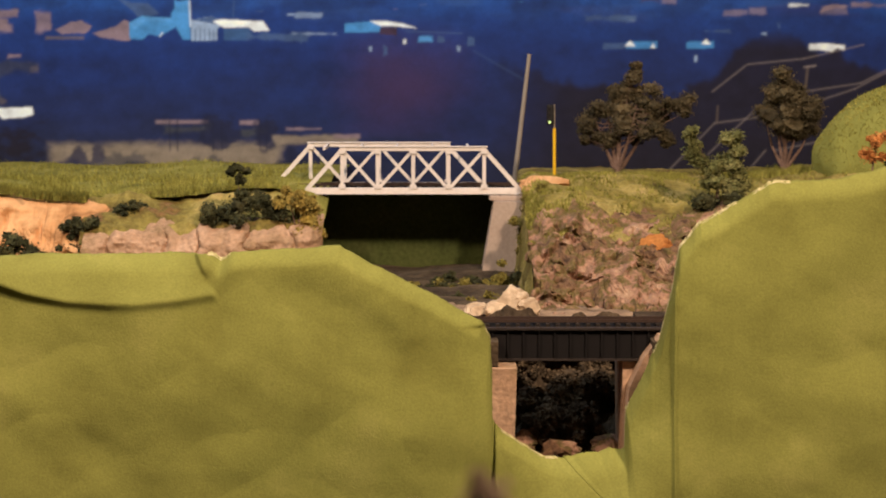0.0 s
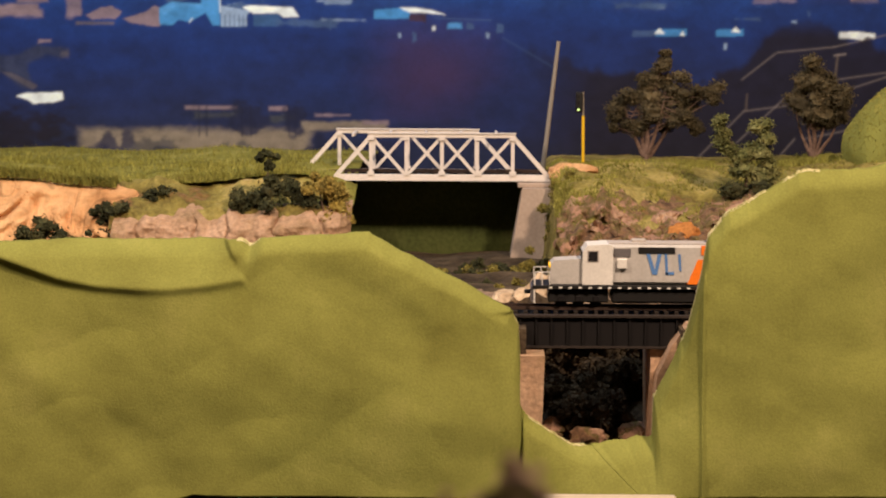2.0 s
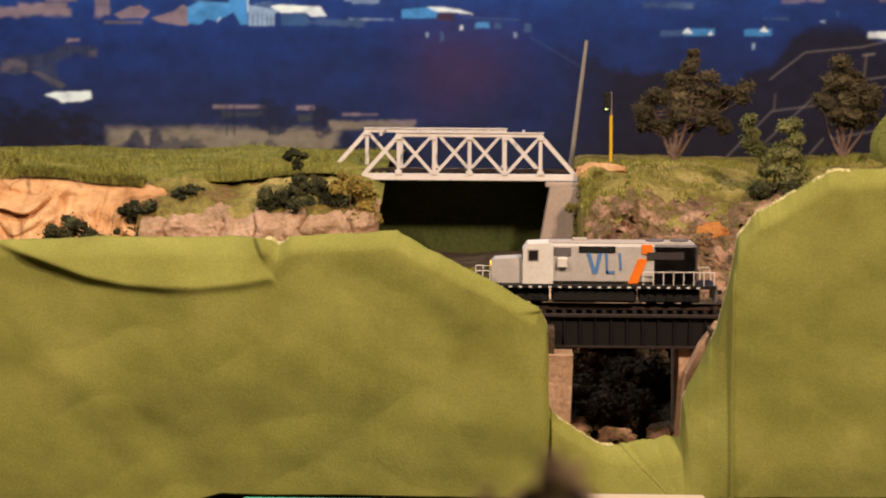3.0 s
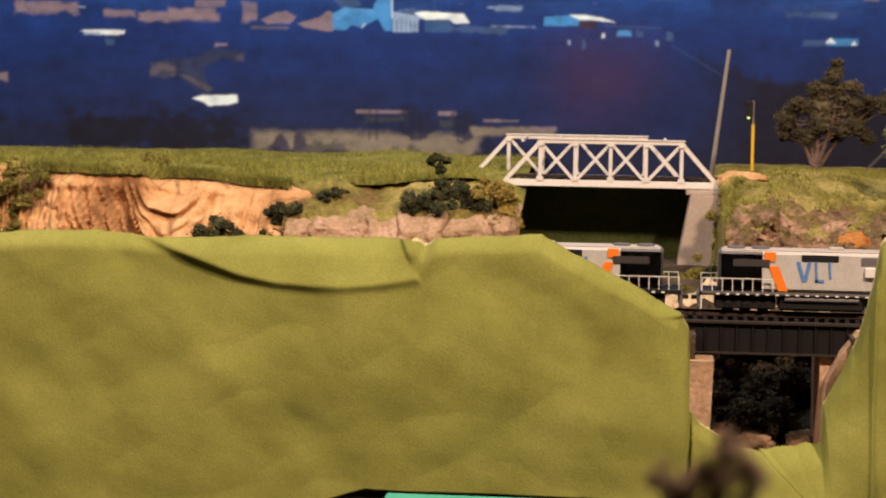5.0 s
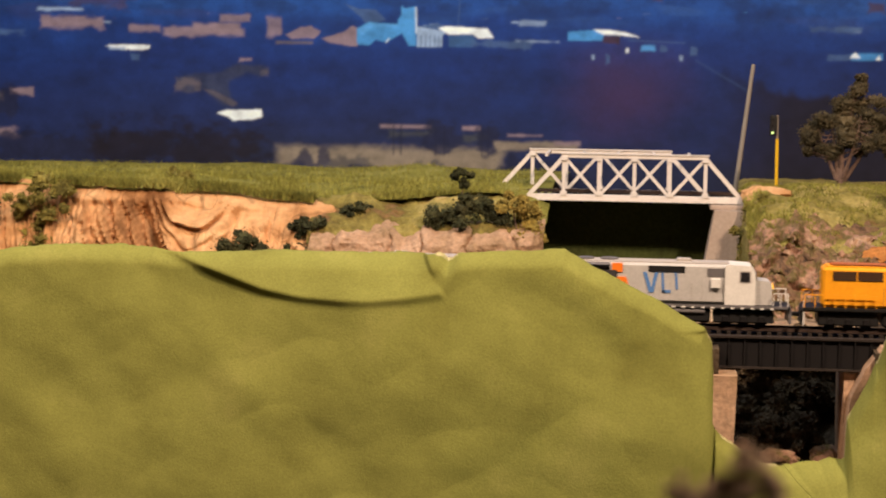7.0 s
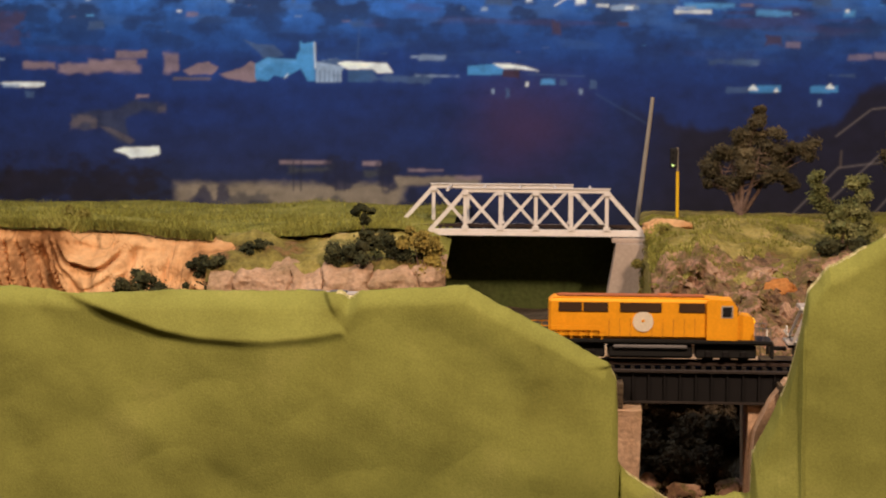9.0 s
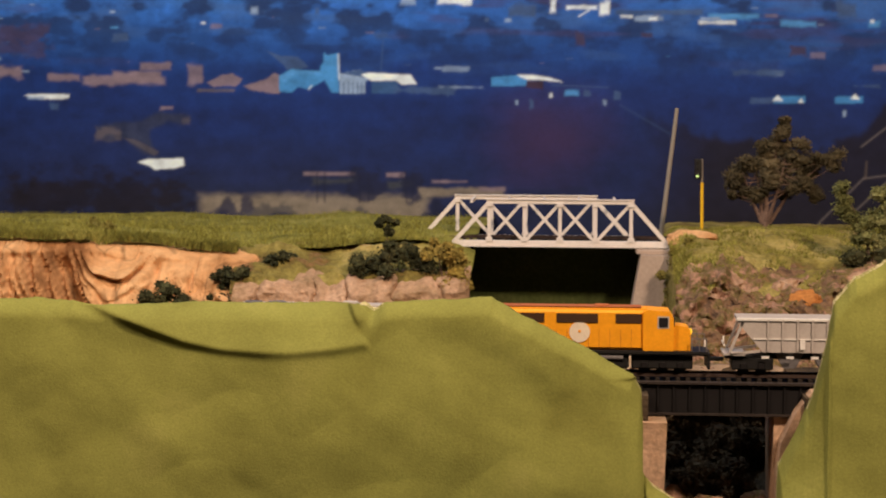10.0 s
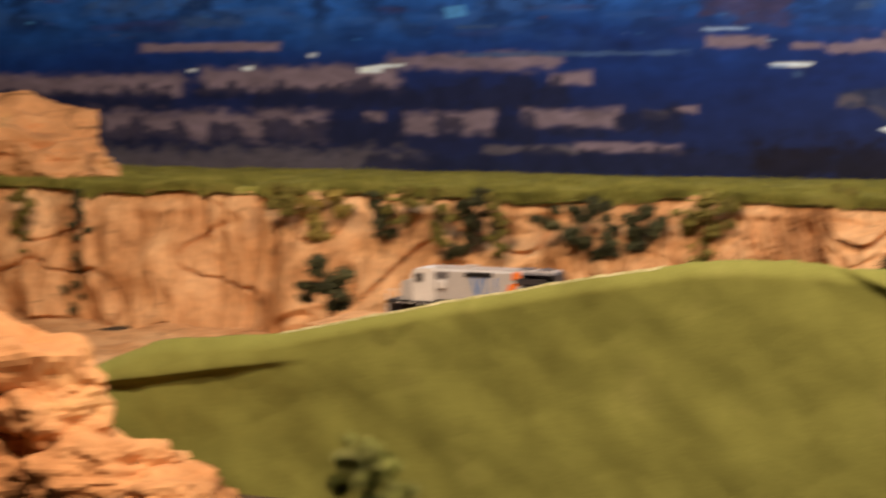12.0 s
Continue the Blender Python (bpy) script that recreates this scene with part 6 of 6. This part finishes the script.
def hopper(label):
    t = thing("hopper_wagon", (0, 0, 0), label, "wagon", "train")
    z0, z1 = 0.0175, 0.0475
    part("underframe", boxed((0, 0, 0.015), (0.165, 0.02, 0.004), 0.0006), M_BLACK, t)
    body = part("body", prism([(-0.052, z0 + 0.002), (0.052, z0 + 0.002), (0.073, z1 - 0.003), (0.073, z1), (-0.073, z1), (-0.073, z1 - 0.003)], -0.0165, 0.0165), M_HOPPER, t)
    part("top_rail", boxed((0, -0.0168, z1 - 0.001), (0.148, 0.002, 0.0025), 0.0004), M_CABW, body, "pale top rail")
    part("waist_rail", boxed((0, -0.017, z0 + 0.013), (0.12, 0.001, 0.0008)), M_CABW, body)
    for k in range(9):
        part("side_rib", boxed((-0.048 + k * 0.012, -0.0172, z0 + 0.016), (0.0016, 0.0016, 0.026)), M_HOPPER, body)
    for x in (-0.02, 0.026):
        part("label_panel", boxed((x, -0.0176, z0 + 0.009), (0.004, 0.0008, 0.0085)), M_CABW, body, "white painted panel")
    for s in (-1, 1):
        for y in (-0.0155, 0.0155):
            part("end_strut", bar((s * 0.079, y, z0 + 0.001), (s * 0.068, y, z1 - 0.002), 0.0022, 0.002), M_HOPPER, t, "slanted grey end strut")
            part("end_post", bar((s * 0.079, y, z0), (s * 0.054, y, z0 + 0.003), 0.002, 0.002), M_HOPPER, t)
        part("end_platform", boxed((s * 0.075, 0, z0), (0.018, 0.033, 0.0018)), M_HOPPER, t)
        part("end_rail", boxed((s * 0.083, 0, z0 + 0.007), (0.001, 0.033, 0.001)), M_CABW, t)
        part("brake_wheel", rodded((s * 0.083, -0.006, z0 + 0.01), (s * 0.0838, -0.006, z0 + 0.01), 0.004, None, 12), M_CABW, t)
        bogie(t, s * 0.06, 2)
        part("coupler", boxed((s * 0.087, 0, 0.0115), (0.009, 0.0032, 0.0035), 0.0006), M_BLACK, t)
    for x in (-0.03, 0.0, 0.03):
        part("discharge_chute", prism([(x - 0.012, z0 + 0.002), (x + 0.012, z0 + 0.002), (x + 0.005, 0.006), (x - 0.005, 0.006)], -0.012, 0.012), M_DGREY, t)
    for k in range(6):
        part("sill_step", boxed((-0.05 + k * 0.02, -0.0172, 0.0155), (0.006, 0.001, 0.002)), M_CABW, t)
    return t


loco_a = locomotive("silver-grey diesel locomotive with orange stripe, cab leading", True, 0.012)
loco_b = locomotive("silver-grey diesel locomotive with orange stripe, cab trailing", True)
loco_c = locomotive("orange-yellow diesel locomotive with a round cream emblem", False)
loco_d = locomotive("silver-grey diesel locomotive with white cab on the back track", True)
wagon = hopper("grey covered hopper wagon with ribbed sides")

# dry plants close to the camera
def weed(name, at, base, spots, mat, label, seed, leaf):
    """A dry weed head on a tall bent stalk that is rooted in the trough."""
    t = bush(name, at, spots, mat, label, seed, leaf, 500, "plant")
    bm = bmesh.new()
    pts = [Vector((0.006, 0.01, base - at[2])), Vector((0.002, 0.006, (base - at[2]) * 0.6)), Vector((-0.001, 0.002, (base - at[2]) * 0.2)), Vector((0, 0, -0.002))]
    for a, b, r0, r1 in zip(pts, pts[1:], (0.0011, 0.0009, 0.0007), (0.0009, 0.0007, 0.0004)):
        rod(bm, a, b, r0, r1, 7)
    part("stalk", bm, M_WOODBARK, t, "thin brown stalk")
    return t


weed("dry_plant", (0.0075, 0.3, 1.272), 0.962, [(0.003, 0, 0.0066, 0.0024), (0.0008, 0, 0.0075, 0.0018), (0.0055, 0, 0.004, 0.0024), (0.0066, 0.001, 0.0012, 0.0026), (0.0005, 0, 0.002, 0.0034), (-0.0035, 0, 0.0016, 0.0032), (-0.0085, 0, 0.0008, 0.0024), (-0.006, 0, -0.002, 0.003), (-0.001, 0, -0.003, 0.0036), (0.004, 0, -0.003, 0.0034)], M_DRY, "dry brown weed head on a tall stem", 80, 0.0005)
weed("dry_plant", (-0.2920, 0.4500, 1.2230), 0.962, [(0, 0, 0.0105, 0.005), (-0.007, 0, 0.006, 0.005), (0.007, 0, 0.006, 0.0052), (0, 0, 0.002, 0.007), (-0.011, 0, 0.0, 0.004), (0.009, 0, -0.001, 0.005), (0.001, 0, -0.006, 0.007)], M_WEED, "light green weed head on a tall stem", 81, 0.0007)
for at in ((0, 0.3, 0.93), (-0.292, 0.450, 0.93)):
    planter = thing("plant_trough", at, "dark earth-filled planting trough before the layout", "trough", "front troughs")
    part("trough", boxed((0, 0, 0.0), (0.24, 0.08, 0.06), 0.004), M_TABLE, planter)
    part("soil", boxed((0, 0, 0.032), (0.22, 0.06, 0.008), 0.002), M_EARTH, planter)
    for lx in (-0.1, 0.1):
        part("leg", boxed((lx, 0, -0.48), (0.02, 0.05, 0.9)), M_TABLE, planter)


# ---- movement ----
def motions():
    speed, z = -0.0725, 1.1124
    for ob, x55, turn in ((loco_a, -0.103, 180), (loco_b, 0.112, 0), (loco_c, 0.3215, 0), (wagon, 0.517, 0)):
        rows = []
        for k in range(25):
            t = k * 0.5
            x = x55 + speed * (t - 5.5)
            low = max(0, -0.28 - x)
            rows.append((t, pose(x, 1.58, z - 0.1 * low, 0, min(1, low / 0.1) * (5.7 if turn else -5.7), turn)))
        walk(ob, rows)

    walk(loco_d, [(t, pose(x, 1.665, 1.086, 0, 0, 180)) for t, x in ((0.0, -0.42), (8.0, -0.42), (9.5, -0.5), (11.0, -0.69), (11.5, -0.748), (12.0, -0.806))])


motions()
